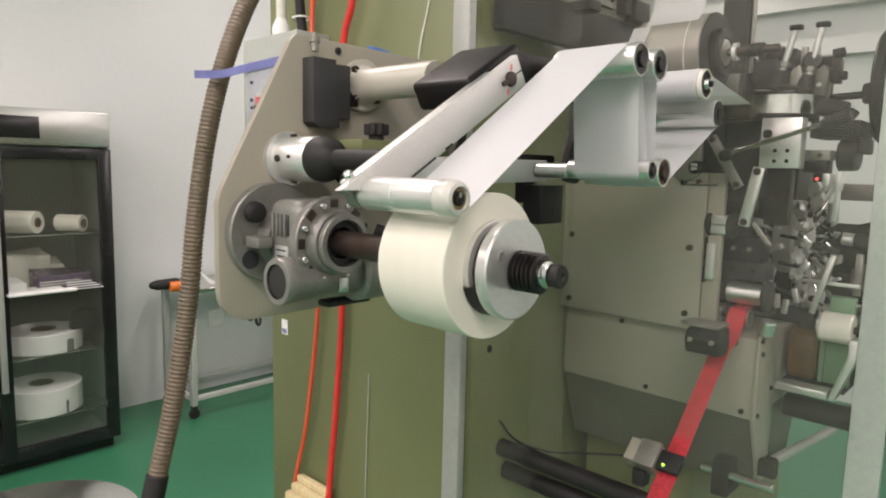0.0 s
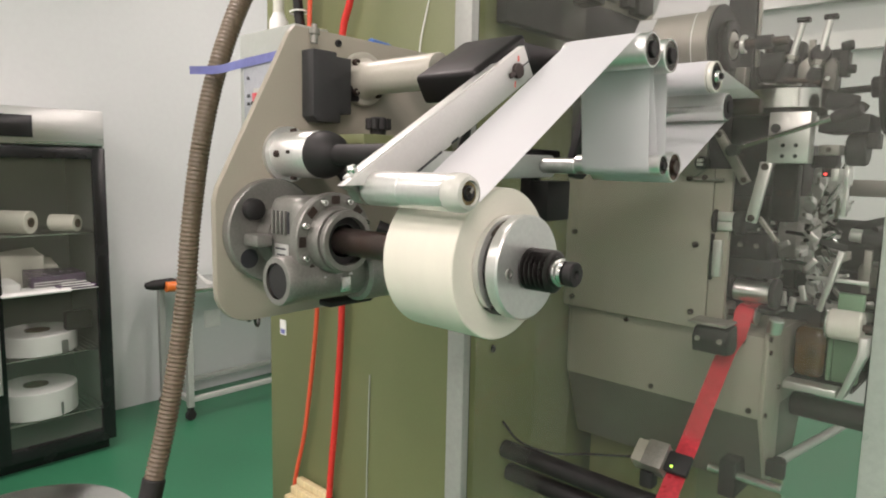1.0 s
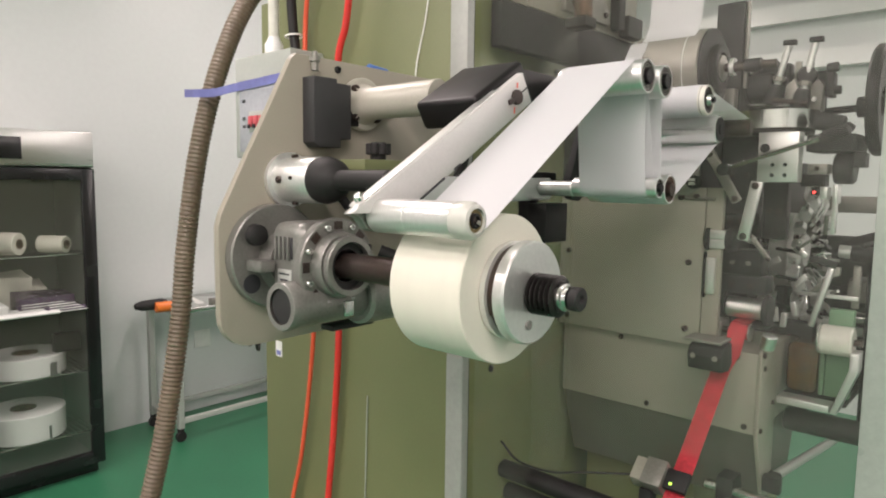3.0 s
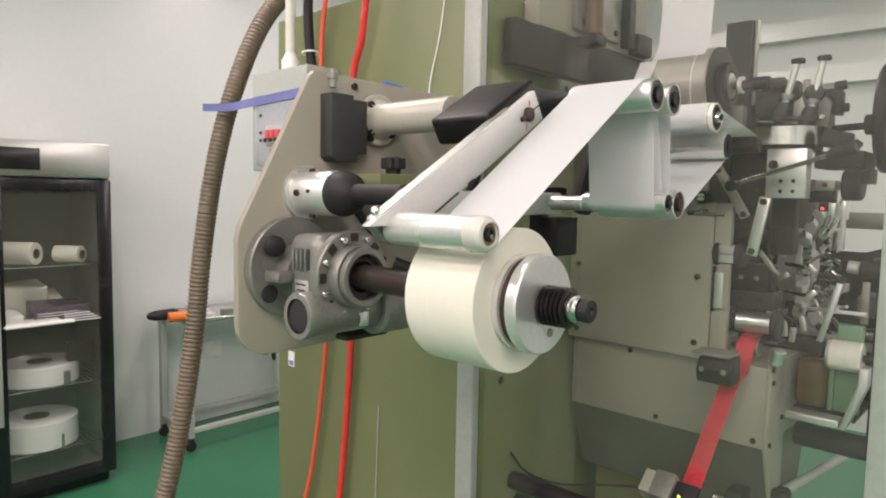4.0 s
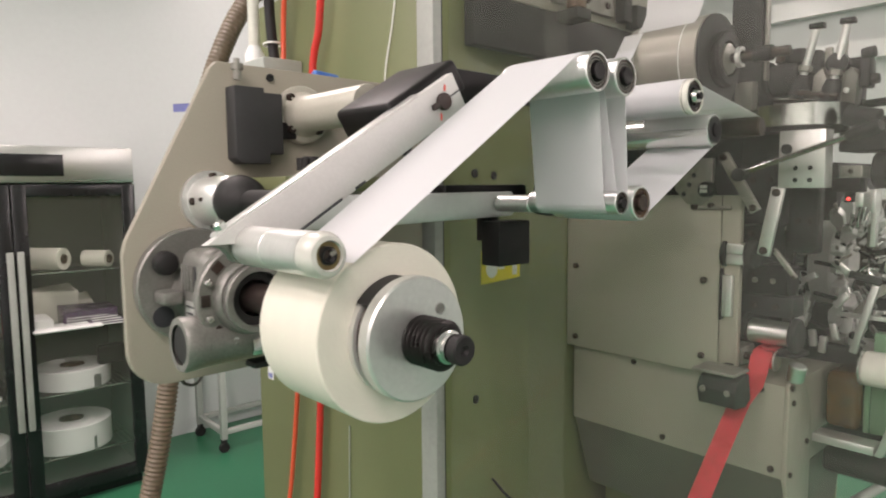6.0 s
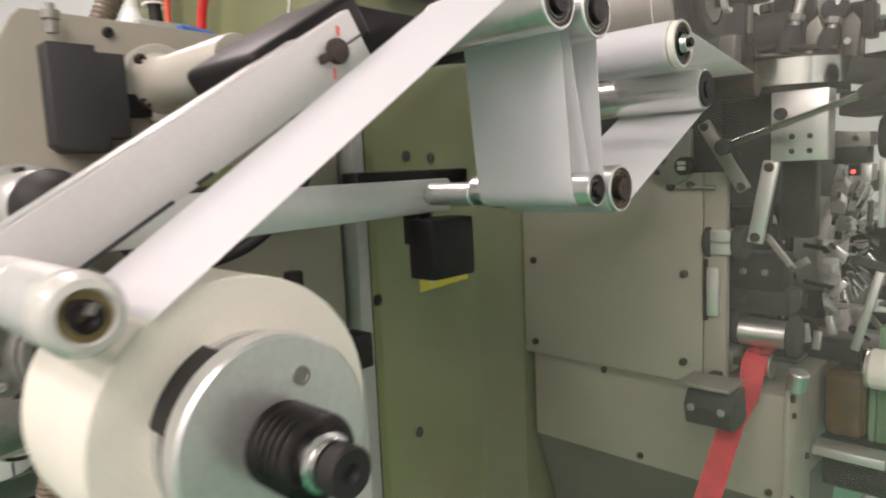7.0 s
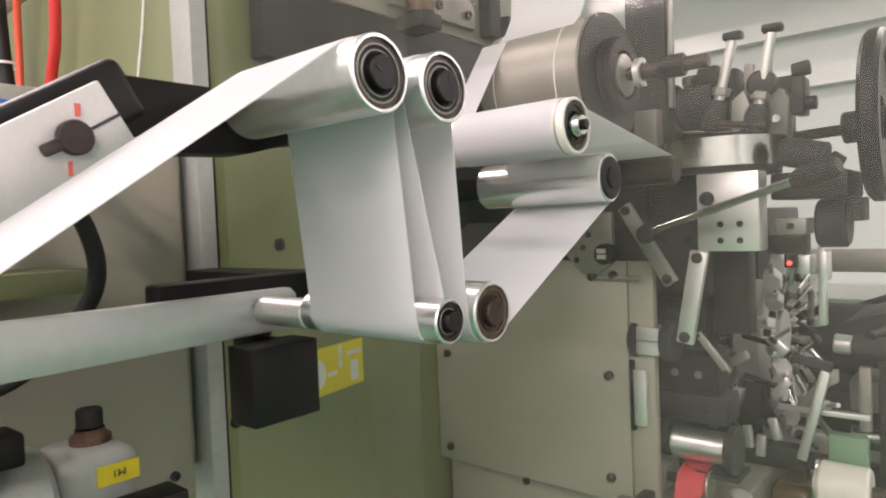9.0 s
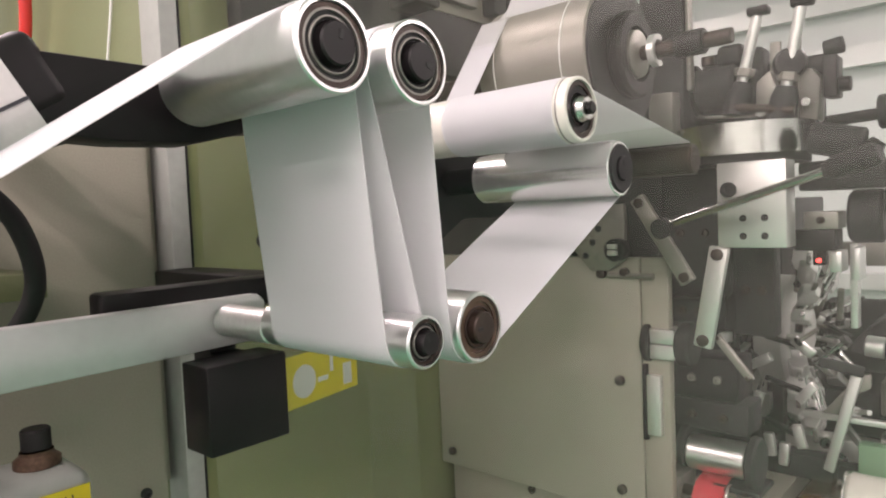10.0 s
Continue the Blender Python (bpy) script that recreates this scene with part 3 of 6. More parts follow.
for yy, zz in ((1.852, 1.865), (1.852, 1.885), (1.852, 1.93), (1.70, 1.93), (1.80, 1.835)):
    part("marking", box(B(), 1.2245, 1.2258, yy - 0.006, yy + 0.006, zz - 0.004, zz + 0.004), INK, eb)
part("conduit", rod(B(), (1.285, 1.80, 2.047), (1.285, 1.80, CEIL - 0.001), 0.014, 20), PLASTIC, eb, "white conduit pipe")
part("gland", lathe(B(), (1.285, 1.80, 2.046), (0, 0, 1), [(0, 0.024), (0.03, 0.024), (0.04, 0.018), (0.05, 0.0145)], 24), WHITELAB, eb)
tp = thing("tape_strip", "strip of blue tape tying the hose to the grey box", "tape", (1.15, 1.75, 1.95))
bm = B()
ppts = smooth_path([(1.185, 2.09, 1.965), (1.215, 2.068, 1.967), (1.226, 2.0, 1.965), (1.2225, 1.90, 1.968), (1.2215, 1.78, 1.972), (1.2215, 1.662, 1.976)], 6)
for a, b in zip(ppts, ppts[1:]):
    vs = [bm.verts.new(q) for q in (a - Vector((0, 0, 0.011)), b - Vector((0, 0, 0.011)), b + Vector((0, 0, 0.011)), a + Vector((0, 0, 0.011)))]
    bm.faces.new(vs)
bmesh.ops.remove_doubles(bm, verts=bm.verts, dist=1e-5)
bmesh.ops.solidify(bm, geom=bm.faces[:], thickness=0.0008)
part("tape", bm, BLUETAPE, tp)


# ---- tubes on the side face ----
def tube(name, pts, r, m, label, cat="tube"):
    t = thing(name, label, cat, tuple(pts[0]))
    part("tube", sweep(B(), smooth_path(pts, 14), r, 14), m, t)
    return t


XT = XS - 0.02
tube("air_tube", [(XT, 1.49, 2.42), (XT - 0.01, 1.51, 2.24), (XT - 0.005, 1.54, 2.10), (XT - 0.005, 1.572, 2.0), (XT, 1.585, 1.7), (XT, 1.577, 1.36), (XT, 1.60, 1.08), (XT, 1.63, 0.82), (XT, 1.66, 0.3), (XT, 1.67, 0.05)], 0.0085, REDTUBE, "thick red pneumatic tube down the cabinet side")
tube("air_tube", [(XT, 1.63, 2.42), (XT - 0.01, 1.67, 2.24), (XT - 0.005, 1.70, 2.10), (XT - 0.01, 1.69, 1.9), (XT, 1.685, 1.6), (XT, 1.68, 1.34), (XT, 1.735, 1.0), (XT, 1.797, 0.76), (XT, 1.82, 0.3), (XT, 1.82, 0.05)], 0.006, ORANGETUBE, "thin red pneumatic tube down the cabinet side")
tube("power_cable", [(XT - 0.015, 1.70, 2.42), (XT - 0.02, 1.735, 2.24), (XT - 0.02, 1.728, 2.10), (XT - 0.015, 1.70, 1.95), (XT - 0.01, 1.67, 1.80), (XT - 0.01, 1.64, 1.60)], 0.0125, RUBBER, "thick black power cable behind the bracket plate", "cable")
tube("thin_wire", [(XS - 0.004, 1.487, 1.20), (XS - 0.004, 1.492, 1.05), (XS - 0.004, 1.497, 0.85), (XS - 0.004, 1.50, 0.4), (XS - 0.004, 1.50, 0.02)], 0.0015, BOXGREY, "thin white wire on the green panel", "wire")
tube("thin_wire", [(XS - 0.004, 1.28, 2.20), (XS - 0.004, 1.30, 2.08), (XS - 0.006, 1.325, 1.98), (XS - 0.006, 1.33, 1.9)], 0.0016, WHITELAB, "thin white wire on the green panel", "wire")
tie = thing("cable_tie", "white cable tie round the cables", "cable tie", (XT - 0.02, 1.75, 2.09))
part("loop", lathe(B(), (XT - 0.020, 1.727, 2.088), (0, 0.1, 1), [(0, 0.021), (0.0, 0.0225), (0.004, 0.0225), (0.004, 0.021), (0, 0.021)], 20), WHITELAB, tie)
ws = thing("wooden_slats", "bundle of pale wooden slats leaning on the cabinet", "slats", (1.30, 1.66, 0))
for k in range(4):
    part("slat", box(B(), 1.235 + 0.024 * k, 1.254 + 0.024 * k, 1.60 + 0.012 * k, 1.75 + 0.006 * k, 0.0, 0.80 + 0.014 * k, 0.002), WOOD, ws)


# ---- unwinder: bracket plate ----
PY = 1.20
un = thing("bracket_plate", "beige steel bracket plate bolted to the cabinet corner", "bracket", (1.1, PY, 1.46))
poly = [(0.924, 1.932), (0.914, 1.922), (0.786, 1.675), (0.781, 1.655), (0.781, 1.52)]
poly += [(0.836 - 0.055 * math.cos(a), 1.518 - 0.052 * math.sin(a)) for a in [radians(15 * k) for k in range(1, 7)]]
poly += [(1.316, 1.472), (1.316, 1.926), (1.300, 1.928)]
part("plate", prism(B(), poly, "y", PY, PY + 0.014, 0.0015), BEIGE, un)
part("mount_flange", box(B(), 1.27, XS - 0.0075, PY + 0.0145, PY + 0.08, 1.50, 1.90, 0.003), BEIGE, un)
bolts(un, "plate_screw", [((x, PY, z), (0, -1, 0), 0.006) for x, z in ((1.008, 1.916), (1.15, 1.90), (1.29, 1.90), (1.29, 1.50))], DUSTYDARK)
part("blue_fitting", rod(B(), (1.105, PY + 0.030, 1.934), (1.150, PY + 0.030, 1.930), 0.009, 14), mat("blue_plastic", (0.04, 0.13, 0.42), 0.35), un, "blue push fitting")
part("adjuster", lathe(B(), (0.946, PY - 0.02, 1.925), (0, 0, 1), [(-0.02, 0), (-0.02, 0.006), (-0.006, 0.006), (-0.006, 0.009), (0.003, 0.009), (0.003, 0.0045), (0.010, 0.0045), (0.011, 0)], 16), MIDMETAL, un, "steel adjusting screw")

sb = thing("sensor_box", "black stepped sensor housing on the beige plate", "sensor", (0.97, PY, 1.79))
part("housing", prism(B(), [(0.935, 1.895), (0.935, 1.79), (0.945, 1.782), (0.99, 1.782), (0.99, 1.797), (1.012, 1.797), (1.012, 1.888), (0.982, 1.888), (0.982, 1.895)], "y", PY - 0.032, PY - 0.0005, 0.0015), SENSORGREY, sb)
part("tab", box(B(), 1.0125, 1.045, PY - 0.014, PY - 0.0005, 1.822, 1.848, 0.002), BLACK, sb)


def cyl_y(bm, x, z, y0, y1, r, seg=36, ch=0.0):
    return rod(bm, (x, y0, z), (x, y1, z), r, seg, ch)


# upper sleeve and clamp with the follower arm
SX, SZ = 1.060, 1.862
sl = thing("follower_arm", "white follower arm with a black clamp on a steel sleeve", "arm", (SX, PY, SZ))
part("sleeve_flange", cyl_y(B(), SX, SZ, PY - 0.012, PY - 0.0005, 0.046), OFFWHITE, sl)
part("sleeve", lathe(B(), (SX, PY - 0.0125, SZ), (0, -1, 0), [(0, 0.036), (0.012, 0.030), (0.02, 0.028), (0.176, 0.028), (0.178, 0.027), (0.178, 0)], 40), OFFWHITE, sl, "off-white sleeve")
bolts(sl, "flange_screw", [((SX + 0.035 * math.cos(radians(a)), PY - 0.0125, SZ + 0.035 * math.sin(radians(a))), (0, -1, 0), 0.0065) for a in (45, 135, 225, 315)], DARKSTEEL, "", 0.008)
AX, AZ, BX, BZ = 1.074, 1.852, 0.808, 1.690
ang = math.atan2(AZ - BZ, AX - BX)
arm_m = Matrix.Translation((AX, 0, AZ)) @ Matrix.Rotation(-ang, 4, "Y")
alen = math.hypot(AX - BX, AZ - BZ)
part("clamp_block", box(B(), -0.070, 0.062, 0.886, 1.005, -0.012, 0.034, 0.008, 3, arm_m), BLACK, sl, "black clamp block")
ca, sa = math.cos(ang), math.sin(ang)


def on_arm(u, v):
    """The (x, z) of a point u along the follower arm from its pivot and v above its middle line."""
    return AX + u * ca - v * sa, AZ + u * sa + v * ca


ZT = 1.690
top_u = (ZT - AZ - 0.024 * ca) / sa
low_u = (ZT - AZ + 0.024 * ca) / sa
arm_poly = [on_arm(0.034, -0.024), on_arm(0.034, 0.024), on_arm(top_u, 0.024), on_arm(low_u, -0.024)]
part("arm_plate", prism(B(), arm_poly, "y", 0.872, 0.884, 0.0015), WHITEARM, sl, "white lacquered flat bar")
lip = [on_arm(-0.03, 0.0242), on_arm(-0.03, 0.0262), on_arm(top_u + 0.018, 0.0262), on_arm(top_u + 0.014, 0.0242)]
part("arm_lip", prism(B(), lip, "y", 0.874, 0.890, 0.0005), ALU, sl, "bright folded top edge")
for q0, q1 in ((-0.9, -0.62), (-0.55, -0.5)):
    part("slot", box(B(), alen * q0, alen * q1, 0.8712, 0.8718, -0.0235, -0.0205, 0, 2, arm_m), INK, sl)
bm = B()
box(bm, 0.008, 0.034, 0.8712, 0.8735, -0.001, 0.001, 0, 2, arm_m)
part("slot", bm, INK, sl)
part("pivot_knob", lathe(B(), (AX, 0.8718, AZ), (0, -1, 0), [(0, 0.011), (0.004, 0.011), (0.006, 0.010), (0.006, 0)], 28), DARKSTEEL, sl, "dark pivot pin")
part("pin_tab", box(B(), -0.022, -0.008, 0.8665, 0.8715, -0.004, 0.004, 0.002, 2, arm_m @ Matrix.Rotation(radians(4), 4, "Y")), DARKSTEEL, sl)
for dx, z0, z1, w in ((0.003, 0.0135, 0.0215, 0.0030), (-0.003, -0.0235, -0.0145, 0.0022)):
    part("marker_line", box(B(), AX + dx - w / 2, AX + dx + w / 2, 0.871, 0.8718, AZ + z0, AZ + z1), REDINK, sl, "red marker line")
part("roller_fork", prism(B(), [(BX - 0.036, BZ - 0.001), (BX - 0.008, BZ + 0.016), (BX + 0.012, BZ + 0.016), (BX + 0.020, BZ - 0.006), (BX + 0.008, BZ - 0.024), (BX - 0.010, BZ - 0.020), (BX - 0.020, BZ - 0.006)], "y", 0.8845, 0.902, 0.003), CAST, sl, "cast knuckle of the roller spindle")
part("fork_screw", lathe(B(), (*[(on_arm(top_u + 0.026, 0.0263)[0]), 0.881], on_arm(top_u + 0.026, 0.0263)[1]), (-sa, 0, ca), [(0, 0), (0, 0.0065), (0.006, 0.0065), (0.008, 0.0045), (0.008, 0.002), (0.005, 0)], 16), STEEL, sl)
part("spindle", cyl_y(B(), BX, BZ, 0.730, 0.884, 0.006), DARKSTEEL, sl)

# dancer pivot and arm
DX, DZ = 0.905, 1.728
dn = thing("dancer_arm", "flat aluminium dancer arm on a steel pivot", "arm", (DX, PY, DZ))
part("pivot_housing", lathe(B(), (DX, PY - 0.0005, DZ), (0, -1, 0), [(0, 0), (0, 0.044), (0.008, 0.044), (0.008, 0.036), (0.088, 0.036), (0.092, 0.033), (0.092, 0)], 44), ALU, dn, "turned aluminium housing")
for a in (100, 180, 260, 20):
    d = (math.cos(radians(a)), 0, math.sin(radians(a)))
    bolts(dn, "set_screw", [((DX + d[0] * 0.0355, PY - 0.03, DZ + d[2] * 0.0355), d, 0.0055)], DARKSTEEL)
bolts(dn, "set_screw", [((DX - 0.0345, PY - 0.06, DZ + 0.003), (-1, 0, 0), 0.0028)], DARKSTEEL)
part("rubber_cap", lathe(B(), (DX, PY - 0.093, DZ), (0, -1, 0), [(0, 0.035), (0.012, 0.036), (0.03, 0.031), (0.04, 0.022), (0.044, 0.0155)], 36), RUBBER, dn, "black rubber boot")
part("shaft", cyl_y(B(), DX, DZ, 0.958, PY - 0.135, 0.0155), RUBBER, dn, "black shaft")
part("arm_bar", prism(B(), [(DX - 0.02, 1.700), (DX - 0.01, 1.695), (1.0, 1.694), (1.284, 1.699), (1.290, 1.704), (1.290, 1.731), (1.284, 1.737), (1.0, 1.736), (DX - 0.01, 1.737), (DX - 0.02, 1.732)], "y", 0.944, 0.957, 0.002), SILVERPAINT, dn, "flat silver bar")
part("end_collar", cyl_y(B(), 1.254, 1.7195, 0.876, 0.9435, 0.0128), ALU, dn, "bright spindle collar")
part("spindle", cyl_y(B(), 1.254, 1.7225, 0.729, 0.8755, 0.0055), STEEL, dn)

bb = thing("stop_bar", "black square stop bar behind the dancer arm", "bar", (1.24, 0.98, 1.735))
part("bar", box(B(), 1.172, XS + 0.02, 0.975, 1.002, 1.722, 1.748, 0.004), BLACK, bb)
part("post", box(B(), XS - 0.03, XS + 0.02, 1.0025, 1.178, 1.722, 1.748, 0.003), BLACK, bb)
bx = thing("valve_box", "black rectangular valve box under the dancer arm", "box", (1.245, 0.92, 1.626))
part("case", box(B(), 1.2135, 1.281, 0.905, 0.9425, 1.627, 1.6935, 0.0015), BLACK, bx)
part("stem", box(B(), 1.245, 1.270, 0.9585, 0.985, 1.66, 1.7215, 0.002), BLACK, bx)
part("link_plate", box(B(), 1.245, 1.270, 0.943, 0.958, 1.66, 1.6925, 0.001), BLACK, bx)

gb = thing("green_bar", "olive-green cross bar with a black star knob", "bar", (1.03, 1.10, 1.735))
part("bar", box(B(), 0.965, 1.17, 1.08, PY - 0.0008, 1.74, 1.762, 0.002), GREEN, gb)
bm = B()
for k in range(7):
    a = 2 * math.pi * k / 7
    rod(bm, (1.03 + 0.014 * math.cos(a), 1.12 + 0.014 * math.sin(a), 1.772), (1.03 + 0.014 * math.cos(a), 1.12 + 0.014 * math.sin(a), 1.79), 0.0075, 12)
rod(bm, (1.03, 1.12, 1.7625), (1.03, 1.12, 1.792), 0.013, 16)
part("star_knob", bm, RUBBER, gb, "black star knob")


# ---- worm gearbox ----
GX, GZ = 0.893, 1.604
gx = thing("worm_gearbox", "cast aluminium worm gearbox on the beige plate", "gearbox", (GX, PY, GZ - 0.11))
part("mount_flange", lathe(B(), (GX - 0.02, PY - 0.0006, GZ + 0.004), (0, -1, 0), [(0, 0), (0, 0.082), (0.016, 0.082), (0.018, 0.080), (0.018, 0)], 52), CAST, gx, "round cast flange")
bm = box(B(), GX - 0.0541, GX + 0.058, 1.072, PY - 0.045, GZ - 0.075, GZ + 0.062, 0.020, 4)
hs = part("housing", bm, CAST, gx)
part("throat", lathe(B(), (GX - 0.006, PY - 0.019, GZ - 0.004), (0, -1, 0), [(0, 0.050), (0.026, 0.046), (0.026, 0)], 40), CAST, gx)
part("front_flange", lathe(B(), (GX, 1.0745, GZ), (0, -1, 0), [(0, 0.060), (0.004, 0.069), (0.016, 0.069), (0.018, 0.067), (0.018, 0.050), (0.034, 0.0475), (0.036, 0.046), (0.036, 0.038)], 56), CAST, gx, "turned front flange")
part("output_ring", pipe(B(), (GX, 1.0365, GZ), (GX, 1.026, GZ), 0.0445, 0.0355, 48, 0.0015), CAST, gx, "turned output ring")
part("oil_seal", pipe(B(), (GX, 1.046, GZ), (GX, 1.036, GZ), 0.0352, 0.024, 40), RUBBER, gx, "black shaft seal")
bolts(gx, "ring_screw", [((GX + 0.0595 * math.cos(radians(22.5 + 45 * k)), 1.0562, GZ + 0.0595 * math.sin(radians(22.5 + 45 * k))), (0, -1, 0), 0.005) for k in range(8)], STEEL, "", 0.007)
# Thin dark plates stand for the shade inside the cast pockets.
for a in (0, 45, 90, 135, 180, 225, 270, 315):
    m = Matrix.Translation((GX, 1.0562, GZ)) @ Matrix.Rotation(radians(a), 4, "Y")
    part("flange_pocket", box(B(), -0.0075, 0.0075, -0.0012, 0.0002, 0.0525, 0.0645, 0.0004, 1, m), DARKSTEEL, gx, "cast pocket drawn as a dark plate")
# Dark strips between the ribs put the slots' shade into colour.
for k in range(4):
    part("cooling_slot", box(B(), GX - 0.0552, GX - 0.0538, 1.094 + 0.0105 * k, 1.0985 + 0.0105 * k, GZ + 0.008, GZ + 0.040, 0.0004), INK, gx)
    part("rib", box(B(), GX - 0.059, GX - 0.0542, 1.0995 + 0.0105 * k, 1.1035 + 0.0105 * k, GZ + 0.006, GZ + 0.041, 0.001), CAST, gx)
part("lug", box(B(), GX - 0.082, GX - 0.0545, 1.135, 1.176, GZ - 0.014, GZ + 0.004, 0.004), CAST, gx)
# A flat dark disc stands for the shaded depth of the hole.
part("flange_hole", rod(B(), (GX - 0.068, PY - 0.0188, GZ - 0.036), (GX - 0.068, PY - 0.0196, GZ - 0.036), 0.015, 20), INK, gx, "flange hole drawn as a flat dark disc")
part("name_plate", box(B(), GX - 0.0562, GX - 0.0543, 1.096, 1.130, GZ - 0.045, GZ - 0.008, 0.0006), ALU, gx, "stamped metal plate")
bm = B()
for k in range(3):
    box(bm, GX - 0.0570, GX - 0.0563, 1.101 + 0.002 * k, 1.126 - 0.003 * k, GZ - 0.016 - 0.009 * k, GZ - 0.0135 - 0.009 * k)
part("plate_print", bm, INK, gx)
bm = lathe(B(), (GX - 0.085, 1.082, GZ - 0.056), (1, 0, 0), [(0, 0.026), (0, 0.034), (0.004, 0.036), (0.02, 0.035), (0.04, 0.033), (0.16, 0.033), (0.165, 0.03), (0.165, 0)], 40)
part("worm_tube", bm, CAST, gx)
part("worm_cap", rod(B(), (GX - 0.0815, 1.082, GZ - 0.056), (GX - 0.075, 1.082, GZ - 0.056), 0.0258, 32), DUSTYDARK, gx, "dark rubber cap")
part("plug", lathe(B(), (GX - 0.066, PY - 0.019, GZ + 0.040), (0, -1, 0), [(0, 0.012), (0.006, 0.012), (0.007, 0.017), (0.018, 0.016), (0.022, 0.010), (0.022, 0)], 20), RUBBER, gx, "black oil plug")
bm = box(B(), GX - 0.008, GX + 0.008, 1.03, 1.036, GZ - 0.074, GZ - 0.052, 0.001)
part("lug", bm, STEEL, gx)
part("foot_clip", box(B(), GX + 0.03, GX + 0.12, 1.11, 1.14, GZ - 0.116, GZ - 0.106, 0.003), RUBBER, gx)
part("motor_adapter", rod(B(), (GX + 0.0525, 1.082, GZ - 0.056), (GX + 0.145, 1.082, GZ - 0.056), 0.046, 36), CAST, gx)

# ---- drive motor to the right of the gearbox ----
mo = thing("drive_motor", "grey servo motor with a yellow label and black connector", "motor", (1.12, 1.09, 1.50))
part("motor_body", rod(B(), (GX + 0.146, 1.088, 1.560), (1.112, 1.088, 1.560), 0.050, 36, 0.006), ALU, mo)
part("end_housing", box(B(), 1.1125, 1.186, 1.045, 1.13, 1.522, 1.600, 0.018, 4), BOXGREY, mo, "grey end housing")
part("cap_base", lathe(B(), (1.155, 1.088, 1.6005), (0, 0, 1), [(0, 0.018), (0.006, 0.018), (0.010, 0.013), (0.013, 0.013)], 24), BROWN, mo)
part("cap", rod(B(), (1.155, 1.088, 1.614), (1.155, 1.088, 1.632), 0.0115, 20), RUBBER, mo, "black cap")
part("label_sheet", box(B(), 1.142, 1.179, 1.0437, 1.0447, 1.570, 1.588), YELLOW, mo, "yellow label")
part("connector", box(B(), 1.146, 1.206, 1.005, 1.0435, 1.516, 1.558, 0.003), BLACK, mo, "black connector")
part("connector_foot", box(B(), 1.152, 1.170, 1.02, 1.055, 1.482, 1.515, 0.003), MIDMETAL, mo)
part("rating_plate", box(B(), 0.990, 1.052, 1.0362, 1.0374, 1.530, 1.566, 0.0003), WHITELAB, mo, "white rating plate")
bm = B()
for k in range(5):
    box(bm, 0.995, 1.046 - 0.006 * (k % 3), 1.0355, 1.0361, 1.535 + 0.006 * k, 1.5375 + 0.006 * k)
part("plate_print", bm, INK, mo)
hexb = hexbolt(B(), (1.2063, 1.024, 1.540), (1, 0, 0), 0.004, 0.003)
part("connector_screw", hexb, STEEL, mo)
bm = sweep(B(), smooth_path([(1.146, 1.024, 1.535), (1.12, 1.02, 1.530), (1.09, 1.015, 1.55), (1.05, 1.01, 1.59), (1.0, 1.005, 1.60), (0.96, 1.04, 1.62)], 10), 0.011, 14)
part("cable", bm, RUBBER, mo, "black cable")
part("upper_connector", box(B(), 1.045, 1.085, 1.03, 1.07, 1.6105, 1.638, 0.004), BLACK, mo)
tx = bpy.data.curves.new("label_text", "FONT")
tx.body, tx.size, tx.extrude, tx.align_x = "M1", 0.0095, 0.0002, "CENTER"
tob = new("label_text", tx)
tob.data.materials.append(INK)
tob.parent = mo
tob.matrix_basis = Matrix.Translation((1.1605 - 1.12, 1.0432 - 1.09, 1.5825 - 1.50)) @ Matrix.Rotation(radians(180), 4, "Y") @ Matrix.Rotation(radians(90), 4, "X")

tube("sensor_wire", [(0.845, PY + 0.018, 1.478), (0.86, PY + 0.05, 1.455), (0.91, PY + 0.12, 1.44), (0.99, PY + 0.25, 1.455), (1.10, PY + 0.42, 1.47), (1.31, 1.75, 1.48)], 0.0025, RUBBER, "thin black sensor wire behind the plate", "wire")
tube("sensor_wire", [(0.855, PY + 0.018, 1.482), (0.875, PY + 0.05, 1.447), (0.93, PY + 0.13, 1.425), (1.02, PY + 0.28, 1.445), (1.12, PY + 0.44, 1.46), (1.31, 1.76, 1.465)], 0.0025, RUBBER, "thin black sensor wire behind the plate", "wire")
# black hose loop beneath the clamp
tube("black_hose", [(1.10, 1.03, 1.845), (1.135, 1.02, 1.80), (1.145, 1.04, 1.74), (1.10, 1.08, 1.675), (1.03, 1.10, 1.655), (0.99, 1.12, 1.665), (0.975, 1.15, 1.70)], 0.0075, RUBBER, "black hose looping below the clamp block", "hose")


# ---- paper roll on its shaft (turns) ----
RX, RZ, RR = 0.897, 1.603, 0.0885
roll = thing("paper_roll", "cream paper roll clamped on a dark spindle", "roll")
roll.location = (RX, 0, RZ)
part("paper", pipe(B(), (0, 0.7485, 0), (0, 0.858, 0), RR, 0.040, 96, 0.0012), CREAM, roll)
part("core", pipe(B(), (0, 0.7475, 0), (0, 0.8585, 0), 0.0398, 0.036, 48), BROWN, roll, "brown card core")
bm = lathe(B(), (0, 0.7475, 0), (0, -1, 0), [(0, 0.015), (0, 0.056), (0.004, 0.0575), (0.009, 0.0575), (0.010, 0.0535), (0.010, 0.015)], 72)
part("inner_disc", bm, ALU, roll, "turned aluminium disc")


